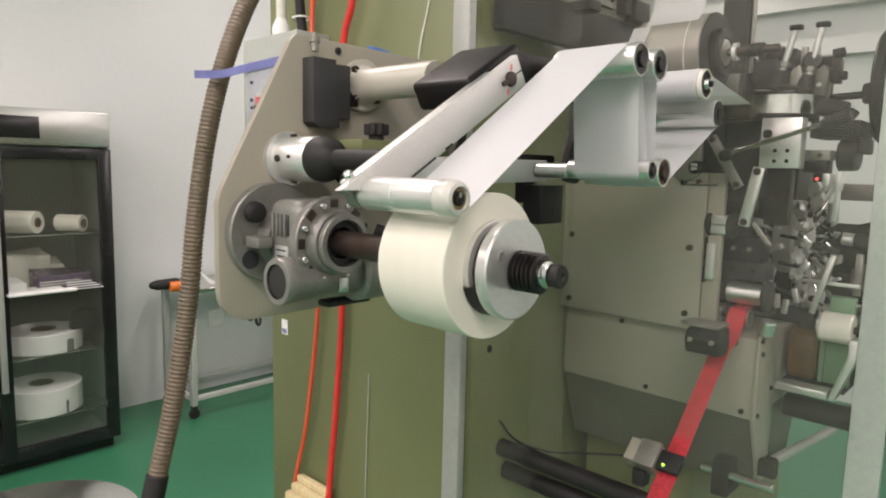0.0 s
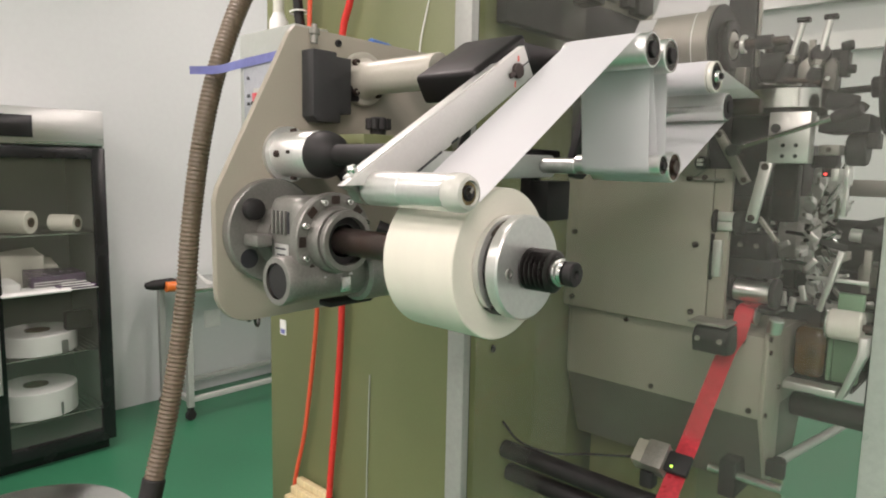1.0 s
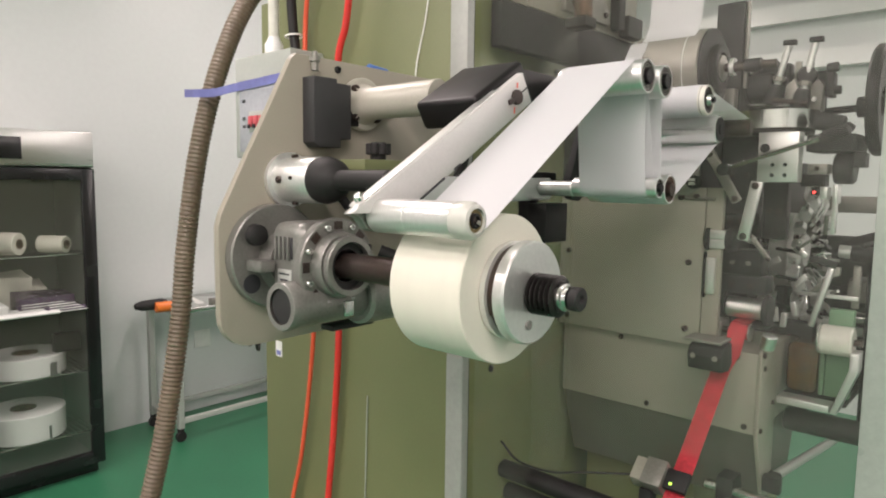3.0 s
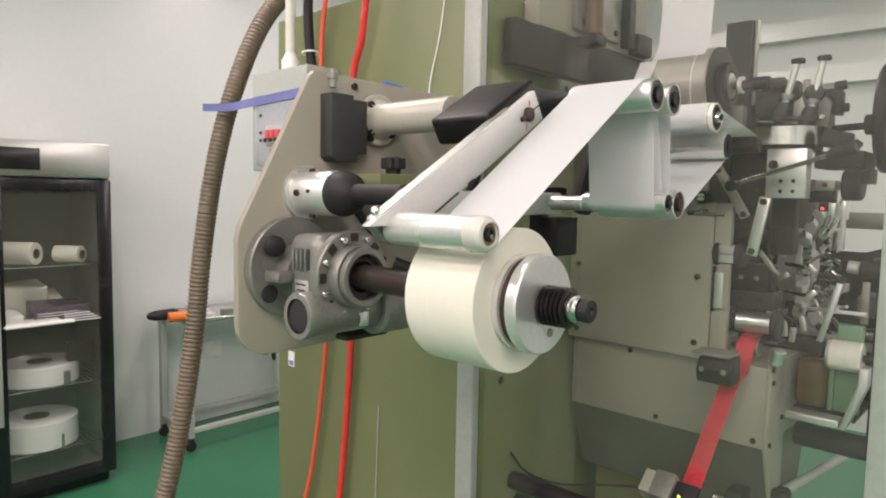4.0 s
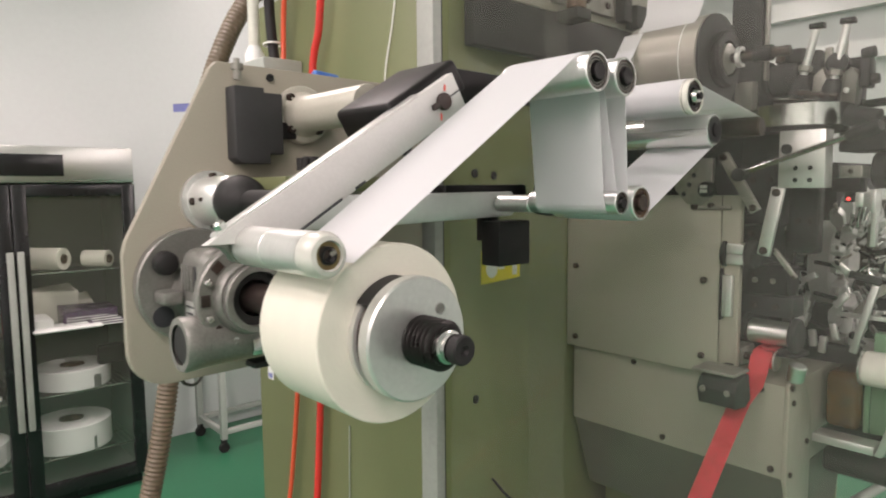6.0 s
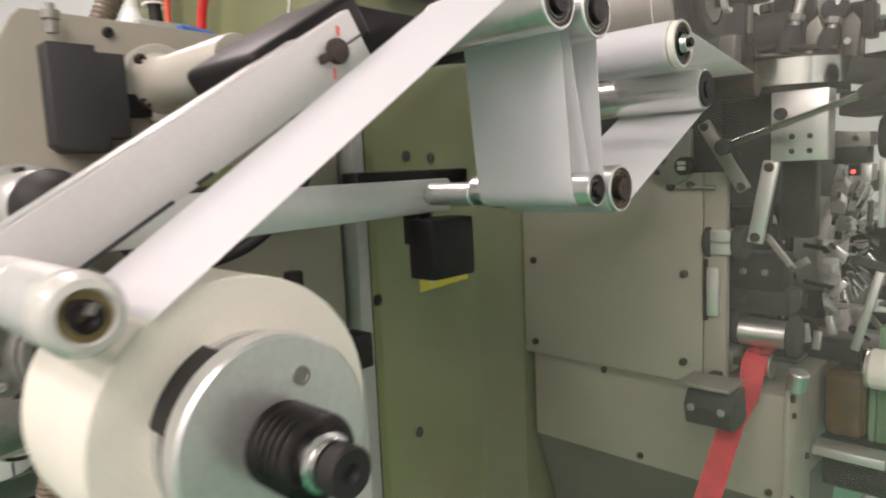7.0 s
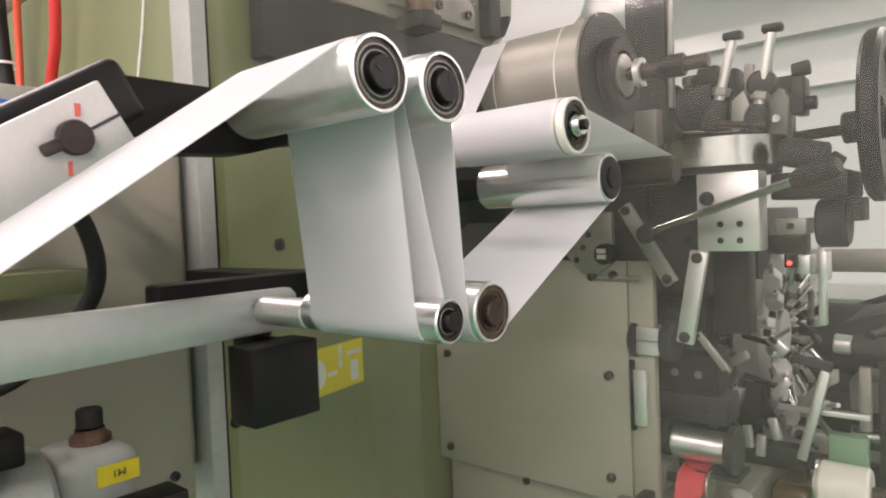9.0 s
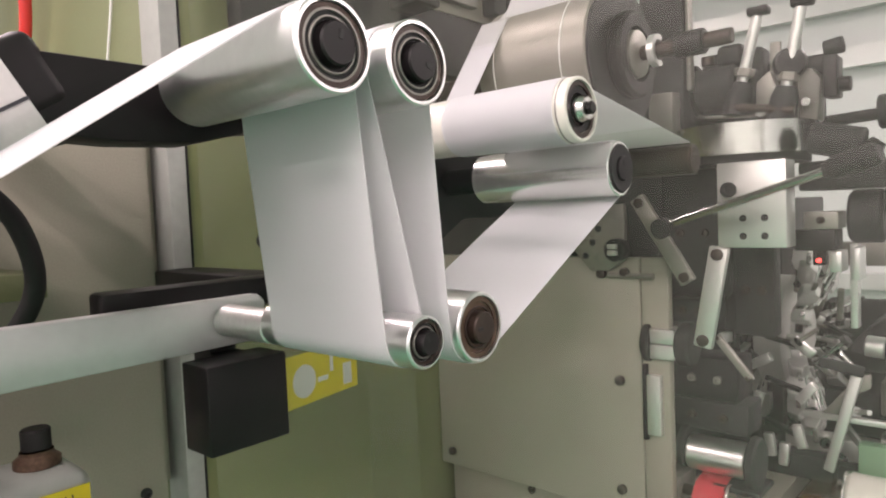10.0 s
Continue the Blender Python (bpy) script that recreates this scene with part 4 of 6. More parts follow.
def arc_block(a0, a1, r0, r1, y0, y1):
    bm = B()
    n = max(4, int(abs(a1 - a0) / 5))
    ring = []
    for k in range(n + 1):
        a = radians(a0 + (a1 - a0) * k / n)
        ring.append([bm.verts.new((math.cos(a) * r, y, math.sin(a) * r)) for r, y in ((r0, y1), (r1, y1), (r1, y0), (r0, y0))])
    for a, b in zip(ring, ring[1:]):
        for j in range(4):
            bm.faces.new((a[j], a[(j + 1) % 4], b[(j + 1) % 4], b[j]))
    bm.faces.new(ring[0])
    bm.faces.new(ring[-1][::-1])
    return bm


part("expander", pipe(B(), (0, 0.7372, 0), (0, 0.7276, 0), 0.0515, 0.03, 64), RUBBER, roll, "black expanding ring")
part("wedge", arc_block(198, 248, 0.0517, 0.0586, 0.7277, 0.7466), RUBBER, roll, "black wedge")
part("spacer", arc_block(-111, 100, 0.0517, 0.0538, 0.7277, 0.7373), DARKSTEEL, roll)
part("outer_disc", lathe(B(), (0, 0.7274, 0), (0, -1, 0), [(0, 0.015), (0, 0.058), (0.0016, 0.0595), (0.0135, 0.0595), (0.0155, 0.0575), (0.0155, 0.015)], 80), ALU, roll, "turned aluminium clamp disc")
part("disc_pin", lathe(B(), (0.037 * math.cos(radians(150)), 0.7118, 0.037 * math.sin(radians(150))), (0, -1, 0), [(0, 0.0), (0, 0.0055), (0.0014, 0.0055), (0.0014, 0.0038), (0.0006, 0.0034), (0.0006, 0.0)], 20), CAST, roll, "dull steel pin")
part("shaft", rod(B(), (0, 0.7122, 0), (0, 1.09, 0), 0.0195, 36), DARKSTEEL, roll, "oiled dark steel shaft")
prof = [(0, 0.0), (0, 0.0175)]
for k in range(6):
    prof += [(0.0008 + 0.0062 * k, 0.0175), (0.0014 + 0.0062 * k, 0.0218), (0.0030 + 0.0062 * k, 0.0238), (0.0046 + 0.0062 * k, 0.0218), (0.0052 + 0.0062 * k, 0.0175)]
prof += [(0.0378, 0.0175), (0.0378, 0.0)]
part("spring", lathe(B(), (0, 0.7116, 0), (0, -1, 0), prof, 40), SPRINGSTEEL, roll, "black coil spring")
part("collar", lathe(B(), (0, 0.6734, 0), (0, -1, 0), [(0, 0.0), (0, 0.0155), (0.004, 0.0155), (0.005, 0.013), (0.010, 0.013), (0.010, 0)], 32), STEEL, roll, "bright steel collar")
part("nut", lathe(B(), (0, 0.6633, 0), (0, -1, 0), [(0, 0.009), (0.003, 0.0135), (0.012, 0.0135), (0.0135, 0.012), (0.0135, 0.005), (0.010, 0.003), (0.010, 0)], 28), RUBBER, roll, "black end knob")


# ---- guide rollers (turn) ----
def guide_roller(name, x, z, r, y0, y1, label, style="bearing", shell=CHROME, wrap=None):
    g = thing(name, label, "roller", group="guide rollers")
    g.location = (x, 0, z)
    w = r * 0.11
    part("shell", lathe(B(), (0, y1, 0), (0, -1, 0), [(0, r * 0.5), (0, r - 0.001), (0.001, r), (y1 - y0 - 0.001, r), (y1 - y0, r - 0.001), (y1 - y0, r - w), (y1 - y0 - 0.003, r - w), (y1 - y0 - 0.003, r * 0.5)], 56), shell, g)
    yb = y0 + 0.0028
    part("outer_race", pipe(B(), (0, yb - 0.0012, 0), (0, yb + 0.004, 0), r - w - 0.0003, r * 0.72, 44, 0.0005), DARKSTEEL if style != "rust" else BROWN, g, "bearing race")
    part("seal", pipe(B(), (0, yb - 0.0002, 0), (0, yb + 0.004, 0), r * 0.715, r * 0.50, 40, 0.0004), DUSTYDARK if style == "bearing" else (BROWN if style == "rust" else BLACK), g, "bearing shield")
    if style == "bearing":
        part("inner_race", pipe(B(), (0, yb - 0.0014, 0), (0, yb + 0.002, 0), r * 0.755, r * 0.70, 44, 0.0003), MIDMETAL, g, "bright race edge")
    if style == "bush":
        part("bushing", lathe(B(), (0, yb, 0), (0, -1, 0), [(0, 0), (0, r * 0.42), (0.004, r * 0.42), (0.007, r * 0.34), (0.009, r * 0.34), (0.009, 0)], 36), STEEL, g, "turned steel bush")
        part("hub", rod(B(), (0, yb - 0.0092, 0), (0, yb - 0.013, 0), r * 0.20, 8), BLACK, g, "black hexagon screw")
        return g
    part("hub", lathe(B(), (0, yb + 0.004, 0), (0, -1, 0), [(0, 0.0), (0, r * 0.50), (0.0035, r * 0.50), (0.004, r * 0.46), (0.0095, r * 0.46), (0.0105, r * 0.42), (0.0105, 0)], 36), BLACK if style != "rust" else DARKSTEEL, g, "dark spindle cap")
    part("snap_ring", pipe(B(), (0, yb - 0.0016, 0), (0, yb + 0.001, 0), r * 0.60, r * 0.555, 40, 0.0003), MIDMETAL if style != "rust" else DARKSTEEL, g, "snap ring")
    part("cap_mark", box(B(), -r * 0.05, r * 0.05, yb - 0.0069, yb - 0.0064, r * 0.10, r * 0.30), DUSTYDARK, g)
    return g


R = {
    "r1": (1.197, 1.884, 0.0247, 0.726, 0.866), "r2": (1.258, 1.8835, 0.0245, 0.726, 0.866), "r3": (1.452, 1.8755, 0.0262, 0.732, 0.905),
    "r4": (1.320, 1.7205, 0.0238, 0.738, 0.88), "r5": (1.2555, 1.7225, 0.0158, 0.727, 0.875), "r6": (1.528, 1.8305, 0.0247, 0.738, 0.89)}
rollers = {
    "r1": guide_roller("guide_roller", *R["r1"], "polished steel guide roller carrying the white web"),
    "r2": guide_roller("guide_roller", *R["r2"], "polished steel guide roller beside another at one height"),
    "r3": guide_roller("guide_roller", *R["r3"], "white plastic-faced roller with grooved end", "bush", PLASTIC),
    "r4": guide_roller("guide_roller", *R["r4"], "polished steel roller with a rusty brown bearing", "rust"),
    "r5": guide_roller("guide_roller", *R["r5"], "small polished dancer roller", "black"),
    "r6": guide_roller("guide_roller", *R["r6"], "polished roller with a capped end", "black", BRIGHTROLL)}
part("groove", pipe(B(), (0, 0.740, 0), (0, 0.7415, 0), 0.0265, 0.0255, 56, 0.0002), MIDMETAL, rollers["r3"])
part("groove", pipe(B(), (0, 0.746, 0), (0, 0.7475, 0), 0.0265, 0.0255, 56, 0.0002), MIDMETAL, rollers["r3"])
part("end_cap", lathe(B(), (0, 0.7376, 0), (0, -1, 0), [(0, 0.0), (0, 0.0215), (0.0014, 0.0205), (0.0014, 0)], 40), DUSTYDARK, rollers["r6"], "grey end cap")

idl = thing("guide_roller", "aluminium follower roller with milky plastic end rings", "roller", group="guide rollers")
idl.location = (0.812, 0, 1.687)
part("shell", lathe(B(), (0, 0.881, 0), (0, -1, 0), [(0, 0.008), (0, 0.0195), (0.002, 0.0205), (0.06, 0.0205), (0.0605, 0.0198), (0.062, 0.0198), (0.0625, 0.0205), (0.128, 0.0205), (0.128, 0.008)], 52), ALU, idl)
part("end_ring", lathe(B(), (0, 0.7528, 0), (0, -1, 0), [(0, 0.008), (0, 0.0203), (0.002, 0.0209), (0.017, 0.0209), (0.0235, 0.0175), (0.025, 0.0135), (0.022, 0.0128), (0.022, 0.008)], 52), RINGPL, idl, "worn milky plastic end ring")
part("bearing", pipe(B(), (0, 0.7305, 0), (0, 0.737, 0), 0.0126, 0.0085, 36, 0.0004), mat("dull_brass", (0.17, 0.125, 0.055), 0.4, metal=0.5, vary=0.3, scale=60), idl, "dull brass bearing ring")
part("hub", lathe(B(), (0, 0.737, 0), (0, -1, 0), [(0, 0.0), (0, 0.0083), (0.008, 0.0083), (0.0085, 0.006), (0.006, 0.004), (0.006, 0)], 24), BLACK, idl)
part("hub_key", box(B(), -0.002, 0.002, 0.7275, 0.7284, 0.001, 0.007), MIDMETAL, idl)

# ---- roller frame ----
rf = thing("roller_frame", "black machined frame that carries the guide rollers", "frame", (1.2, 0.9, 1.85))
part("beam", prism(B(), [(1.075, 1.865), (1.10, 1.900), (1.30, 1.900), (1.31, 1.890), (1.30, 1.868), (1.25, 1.862), (1.21, 1.852), (1.16, 1.850), (1.12, 1.852)], "y", 0.888, 0.925, 0.002), BLACK, rf)
part("tie_bar", box(B(), 1.15, 1.19, 0.9255, 1.18, 1.868, 1.893, 0.003), BLACK, rf)
for k in ("r1", "r2"):
    part("spindle", cyl_y(B(), R[k][0], R[k][1], R[k][4] + 0.0002, 0.8875, 0.010), DARKSTEEL, rf)
r3f = thing("spindle_mount", "dark mounting plate with spindles behind the rollers", "mount", (1.45, 0.95, 1.8))
part("plate", prism(B(), [(1.345, 1.735), (1.35, 1.70), (1.38, 1.695), (1.55, 1.79), (1.871, 1.79), (1.871, 1.86), (1.56, 1.86), (1.50, 1.905), (1.42, 1.905), (1.40, 1.87)], "y", 0.940, 0.955, 0.002), DUSTYDARK, r3f)
for k in ("r3", "r4", "r6"):
    part("spindle", cyl_y(B(), R[k][0], R[k][1], R[k][4] + 0.0002, 0.9395, 0.0135), DUSTYDARK, r3f)

# ---- the web ----
YA, YB = 0.7435, 0.858
EPS = 0.0006
ENDX, ENDZ = 1.705, 1.8625
stops = [(RX, RZ, RR + EPS, 1), (*R["r1"][:2], R["r1"][2] + EPS, 1), (*R["r5"][:2], R["r5"][2] + EPS, -1), (*R["r2"][:2], R["r2"][2] + EPS, 1),
         (*R["r4"][:2], R["r4"][2] + EPS, -1), (*R["r6"][:2], R["r6"][2] + EPS, -1), (*R["r3"][:2], R["r3"][2] + EPS, 1), (ENDX, ENDZ, 0.001, 1)]
web = thing("paper_web", "white paper web running over the guide rollers", "web", (1.2, 0.8, 1.72))
wpath = belt(stops)
cuts = sorted({0, len(wpath) - 1} | {k for k in range(2, len(wpath)) if math.dist(wpath[k - 1], wpath[k]) > 0.03})
for a, c in zip(cuts, cuts[1:]):
    part("span", ribbon(B(), wpath[a:c + 1], YA, YB), PAPER, web, angle=60)


nr = thing("nip_roller", "small dark nip roller at the end of the web", "roller", (1.705, 0.80, 1.845))
part("shell", cyl_y(B(), 1.705, 1.845, 0.738, 0.875, 0.0165, 28), DARKSTEEL, nr)
part("spindle", cyl_y(B(), 1.705, 1.845, 0.8755, 0.9395, 0.008, 16), STEEL, nr)

# ---- process side of the machine ----
gp = thing("machine_side_plate", "grey painted side plate with dark bolts", "plate", (1.88, 1.08, 1.33))
YP = on_front(1.87).y - 0.002
part("plate", box(B(), 1.870, 1.886, 0.8835, YP, 1.337, 1.722, 0.0015), GREY, gp)
part("edge_plate", box(B(), 1.870, 1.886, 0.842, 0.8815, 1.337, 1.722, 0.0015), GREY, gp)
part("upper_plate", prism(B(), [(0.90, 1.7235), (YP, 1.7235), (YP, 1.93), (1.06, 1.93), (0.93, 1.80)], "x", 1.872, 1.886), DUSTYDARK, gp)
for y, z in ((0.917, 1.540), (0.942, 1.698), (1.253, 1.363), (1.253, 1.544), (0.918, 1.375), (0.905, 1.70)):
    part("bolt", lathe(B(), (1.8695, y, z), (-1, 0, 0), [(0, 0.0075), (0.006, 0.0072), (0.0085, 0.004), (0.0088, 0)], 14), DARKSTEEL, gp, "dark dome bolt")
part("pin", rod(B(), (1.8655, 0.93, 1.696), (1.8655, 0.86, 1.696), 0.004, 10), MIDMETAL, gp)
fl = thing("corner_flange", "grey corner flange with small screw holes", "flange", (1.86, 0.93, 1.70))
part("flange", prism(B(), [(0.90, 1.80), (0.93, 1.80), (0.985, 1.76), (0.985, 1.735), (0.955, 1.703), (0.925, 1.703), (0.90, 1.72)], "x", 1.858, 1.8695, 0.002), MIDMETAL, fl)
for y, z in ((0.950, 1.745), (0.962, 1.725), (0.94, 1.765)):
    part("hole", rod(B(), (1.8575, y, z), (1.8565, y, z), 0.005, 12), INK, fl)
part("bearing", rod(B(), (1.8575, 0.905, 1.735), (1.835, 0.905, 1.735), 0.016, 20), DUSTYDARK, fl)
part("clip", box(B(), 1.828, 1.8345, 0.898, 0.912, 1.728, 1.735, 0.001), ALU, fl)
part("clip", box(B(), 1.828, 1.8345, 0.898, 0.912, 1.737, 1.744, 0.001), ALU, fl)

lo = thing("lower_housing", "beige-grey lower machine housing with a sloping underside", "housing", (1.95, 1.0, 0.95))
YL = YP - 0.004
part("upper_face", box(B(), 1.896, 2.30, 0.752, YL, 1.138, 1.335, 0.002), GREY, lo)
part("end_cover", prism(B(), [(1.890, 1.134), (1.890, 1.330), (1.898, 1.352), (1.96, 1.352), (2.02, 1.26), (2.02, 0.96), (1.962, 0.96)], "y", 0.742, 0.7515, 0.0015), GREY, lo, "flat grey end cover")
# The slope takes a darker grey in place of the shade below the housing.
part("underside", prism(B(), [(1.900, 1.1375), (2.28, 1.1375), (2.20, 0.94), (1.97, 0.94)], "y", 0.752, YL - 0.002), UNDER, lo, "sloping underside, darkened to show its shade")
bolts(lo, "bolt", [((1.896, y, z), (-1, 0, 0), 0.007) for y, z in ((1.02, 1.155), (0.775, 1.155), (0.80, 1.32), (1.10, 1.32))], DARKSTEEL)
bolts(lo, "bolt", [((x, 0.742, z), (0, -1, 0), 0.006) for x, z in ((1.905, 1.15), (1.91, 1.30), (1.99, 1.20))], DARKSTEEL)
fx = thing("foot_bracket", "small steel bracket and rod under the housing", "bracket", (1.9, 0.75, 0.96))
part("rod", rod(B(), (1.90, 0.86, 0.987), (1.90, 0.69, 0.987), 0.012, 16), STEEL, fx)
part("block", box(B(), 1.885, 1.99, 0.79, 0.83, 0.93, 1.02, 0.003), DUSTYDARK, fx)
part("clip", box(B(), 1.94, 1.965, 0.70, 0.741, 0.99, 1.03, 0.003), DUSTYDARK, fx)
bs = thing("pedestal", "green steel pedestal under the process side", "pedestal", (2.2, 1.25, 0))
part("column", box(B(), 2.02, 2.85, 0.93, 1.26, 0.0, 0.9395, 0.004), GREEN, bs)
for k, z in enumerate((1.035, 0.965)):
    p = on_front(1.53 + 0.03 * k)
    t = thing("guide_rod", "black round guide rod out of the green panel", "rod", (1.53 + 0.03 * k, p.y, z), "guide rods")
    part("rod", cyl_y(B(), 1.53 + 0.03 * k, z, 0.60, p.y - 0.003, 0.022, 28), RUBBER, t)
    part("end_plug", cyl_y(B(), 1.53 + 0.03 * k, z, 0.597, 0.5995, 0.015, 20), MIDMETAL, t)
tube("thin_wire", [(1.52, on_front(1.52, 0.004).y, 1.105), (1.57, on_front(1.57, 0.03).y, 1.045), (1.63, on_front(1.63, 0.10).y, 1.015), (1.70, 1.08, 1.01), (1.74, 0.96, 1.03), (1.75, 0.88, 1.06)], 0.003, RUBBER, "thin black wire on the green panel", "wire")

# red film with its spool, bracket and sensor
rw = thing("red_film_web", "red translucent film strip running down to a sensor", "web", (1.7, 0.82, 1.2))
rpath = [(1.985, 1.40), (1.955, 1.404), (1.925, 1.402), (1.903, 1.398), (1.889, 1.385), (1.880, 1.36), (1.860, 1.335), (1.800, 1.312), (1.785, 1.300), (1.76, 1.278), (1.70, 1.222), (1.62, 1.147), (1.524, 1.063), (1.40, 0.95), (1.30, 0.85)]
part("film", ribbon(B(), rpath, 0.782, 0.822, 0.0006), REDWEB, rw, angle=60)
q = thing("film_spool", "red film spool on the machine side", "spool", (1.915, 0.8, 1.38))
part("spool", cyl_y(B(), 1.912, 1.380, 0.780, 0.822, 0.0185, 28), REDWEB, q)
part("flange", cyl_y(B(), 1.912, 1.380, 0.776, 0.7795, 0.021, 28), CHROME, q, "bright rim")
part("axle", cyl_y(B(), 1.912, 1.380, 0.8225, 0.88, 0.008, 16), DARKSTEEL, q)
q = thing("press_bracket", "dark bracket over the red film", "bracket", (1.85, 0.84, 1.28))
part("body", prism(B(), [(1.790, 1.328), (1.780, 1.380), (1.760, 1.380), (1.730, 1.373), (1.717, 1.353), (1.727, 1.320), (1.770, 1.316)], "y", 0.776, 0.852, 0.003), DUSTYDARK, q)
part("top_rail", box(B(), 1.725, 1.792, 0.782, 0.866, 1.3805, 1.387, 0.001), MIDMETAL, q, "grey top rail")
part("rear_arm", box(B(), 1.7925, 1.8690, 0.846, 0.864, 1.345, 1.370, 0.002), DUSTYDARK, q)
for yy in (0.79, 0.838):
    part("screw", hexbolt(B(), (1.7165, yy, 1.352), (-1, 0, 0), 0.006, 0.004), MIDMETAL, q)
q = thing("film_sensor", "grey sensor block with a green light on the film", "sensor", (1.55, 0.83, 1.1))
sm = Matrix.Translation((1.575, 0, 1.112)) @ Matrix.Rotation(radians(-42), 4, "Y")
part("block", box(B(), -0.03, 0.03, 0.824, 0.868, -0.012, 0.030, 0.002, 2, sm), MIDMETAL, q)
part("side_block", box(B(), -0.026, 0.026, 0.8685, 0.892, -0.012, 0.026, 0.002, 2, sm), GREY, q)
part("bridge", box(B(), -0.022, 0.022, 0.776, 0.8235, 0.006, 0.020, 0.002, 2, sm), DUSTYDARK, q)
part("led", rod(B(), sm @ Vector((-0.012, 0.808, 0.020)), sm @ Vector((-0.012, 0.808, 0.0225)), 0.003, 10), GREENLED, q, "green indicator")
part("clamp_stem", box(B(), 1.545, 1.575, 0.845, 0.872, 1.0575, 1.092, 0.002), DUSTYDARK, q)

q = thing("chrome_roller", "short polished roller between dark end discs", "roller", (1.93, 0.8, 1.442))
part("shell", cyl_y(B(), 1.920, 1.437, 0.752, 0.835, 0.025, 32), CHROME, q)
part("end_disc", cyl_y(B(), 1.920, 1.443, 0.8355, 0.846, 0.030, 32), DUSTYDARK, q)
part("end_disc", cyl_y(B(), 1.920, 1.437, 0.738, 0.7515, 0.036, 32), DUSTYDARK, q)
q = thing("steel_stub", "bright steel stub roller on the housing", "roller", (1.88, 0.745, 1.36))
part("stub", rod(B(), (1.895, 0.735, 1.3525), (1.890, 0.728, 1.385), 0.0165, 24), CHROME, q)
part("screw", rod(B(), (1.895, 0.741, 1.335), (1.895, 0.735, 1.335), 0.007, 14), DARKSTEEL, q)
q = thing("double_clamp", "two dark clamp wheels with a light block between", "clamp", (1.90, 0.85, 1.6))
part("wheel", cyl_y(B(), 1.885, 1.600, 0.868, 0.880, 0.031, 32), DUSTYDARK, q)
part("wheel", cyl_y(B(), 1.885, 1.600, 0.812, 0.832, 0.030, 32), DUSTYDARK, q)
part("block", box(B(), 1.862, 1.90, 0.8325, 0.8675, 1.602, 1.622, 0.001), ALU, q, "pale block")
part("block", box(B(), 1.862, 1.90, 0.8325, 0.8675, 1.580, 1.600, 0.001), ALU, q, "pale block")
q = thing("slide_bar", "pale steel slide bar on the side plate", "bar", (1.875, 0.865, 1.47))
part("bar", box(B(), 1.858, 1.8695, 0.852, 0.872, 1.470, 1.556, 0.0015), ALU, q)
part("back_bar", box(B(), 1.862, 1.8695, 0.873, 0.880, 1.46, 1.57, 0.001), BLACK, q)


def flat_link(name, p, r, w, th, m, label):
    """A flat link in the plane x = const, from p to r, with rounded ends and pins."""
    t = thing(name, label, "link", tuple(p), "machine links")
    d = Vector(r) - Vector(p)
    n = d.length
    a = math.atan2(d.z, d.y)
    mm = Matrix.Translation(p) @ Matrix.Rotation(a, 4, "X")
    part("bar", box(B(), -th / 2, th / 2, -w * 0.4, n + w * 0.4, -w / 2, w / 2, min(w, th) * 0.2, 2, mm), m, t)
    for q in (p, r):
        part("pin", lathe(B(), (q[0] - th / 2, q[1], q[2]), (-1, 0, 0), [(0, w * 0.32), (0.003, w * 0.32), (0.004, w * 0.2), (0.004, 0)], 14), DARKSTEEL, t)
    return t


flat_link("link_arm", (1.858, 0.874, 1.80), (1.858, 0.812, 1.698), 0.022, 0.010, MIDMETAL, "dull steel link arm with pins")
flat_link("link_arm", (1.870, 0.772, 1.728), (1.870, 0.793, 1.612), 0.025, 0.012, ALU, "bright aluminium link arm with pins")
flat_link("link_arm", (1.90, 0.785, 1.610), (1.90, 0.745, 1.560), 0.010, 0.010, MIDMETAL, "short steel link arm with pins")

q = thing("tool_block", "pale machined block with screw holes", "block", (1.89, 0.73, 1.737))
part("block", box(B(), 1.868, 1.91, 0.689, 0.772, 1.737, 1.847, 0.0015), ALU, q)
for y, z in ((0.714, 1.775), (0.740, 1.775), (0.714, 1.752), (0.740, 1.752)):
    part("screw_hole", lathe(B(), (1.8675, y, z), (-1, 0, 0), [(0, 0), (0, 0.0045), (0.0006, 0.0045), (0.0006, 0)], 14), DUSTYDARK, q)
part("screw", lathe(B(), (1.8675, 0.757, 1.812), (-1, 0, 0), [(0, 0), (0, 0.010), (0.004, 0.010), (0.004, 0.006), (0.001, 0.005), (0.001, 0)], 18), DUSTYDARK, q)

q = thing("guide_band", "bright curved steel guide band", "band", (1.99, 0.74, 1.852))
bm = B()
ring = []
for k in range(41):
    a = radians(80 + 200 * k / 40)
    c, s = math.cos(a), math.sin(a)
    ring.append([bm.verts.new((1.960 + c * r, 0.765 + s * r, z)) for r, z in ((0.091, 1.858), (0.091, 1.899), (0.086, 1.899), (0.086, 1.858))])
for a, b in zip(ring, ring[1:]):
    for j in range(4):
        bm.faces.new((a[j], a[(j + 1) % 4], b[(j + 1) % 4], b[j]))
bm.faces.new(ring[0])
bm.faces.new(ring[-1][::-1])
part("band", bm, STEEL, q)
part("deck", lathe(B(), (1.960, 0.765, 1.8475), (0, 0, 1), [(0, 0), (0, 0.083), (0.012, 0.083), (0.012, 0)], 40), DUSTYDARK, q)
part("joint", rod(B(), (1.90, 0.668, 1.872), (1.90, 0.612, 1.858), 0.020, 18), DUSTYDARK, q, "dark joint")
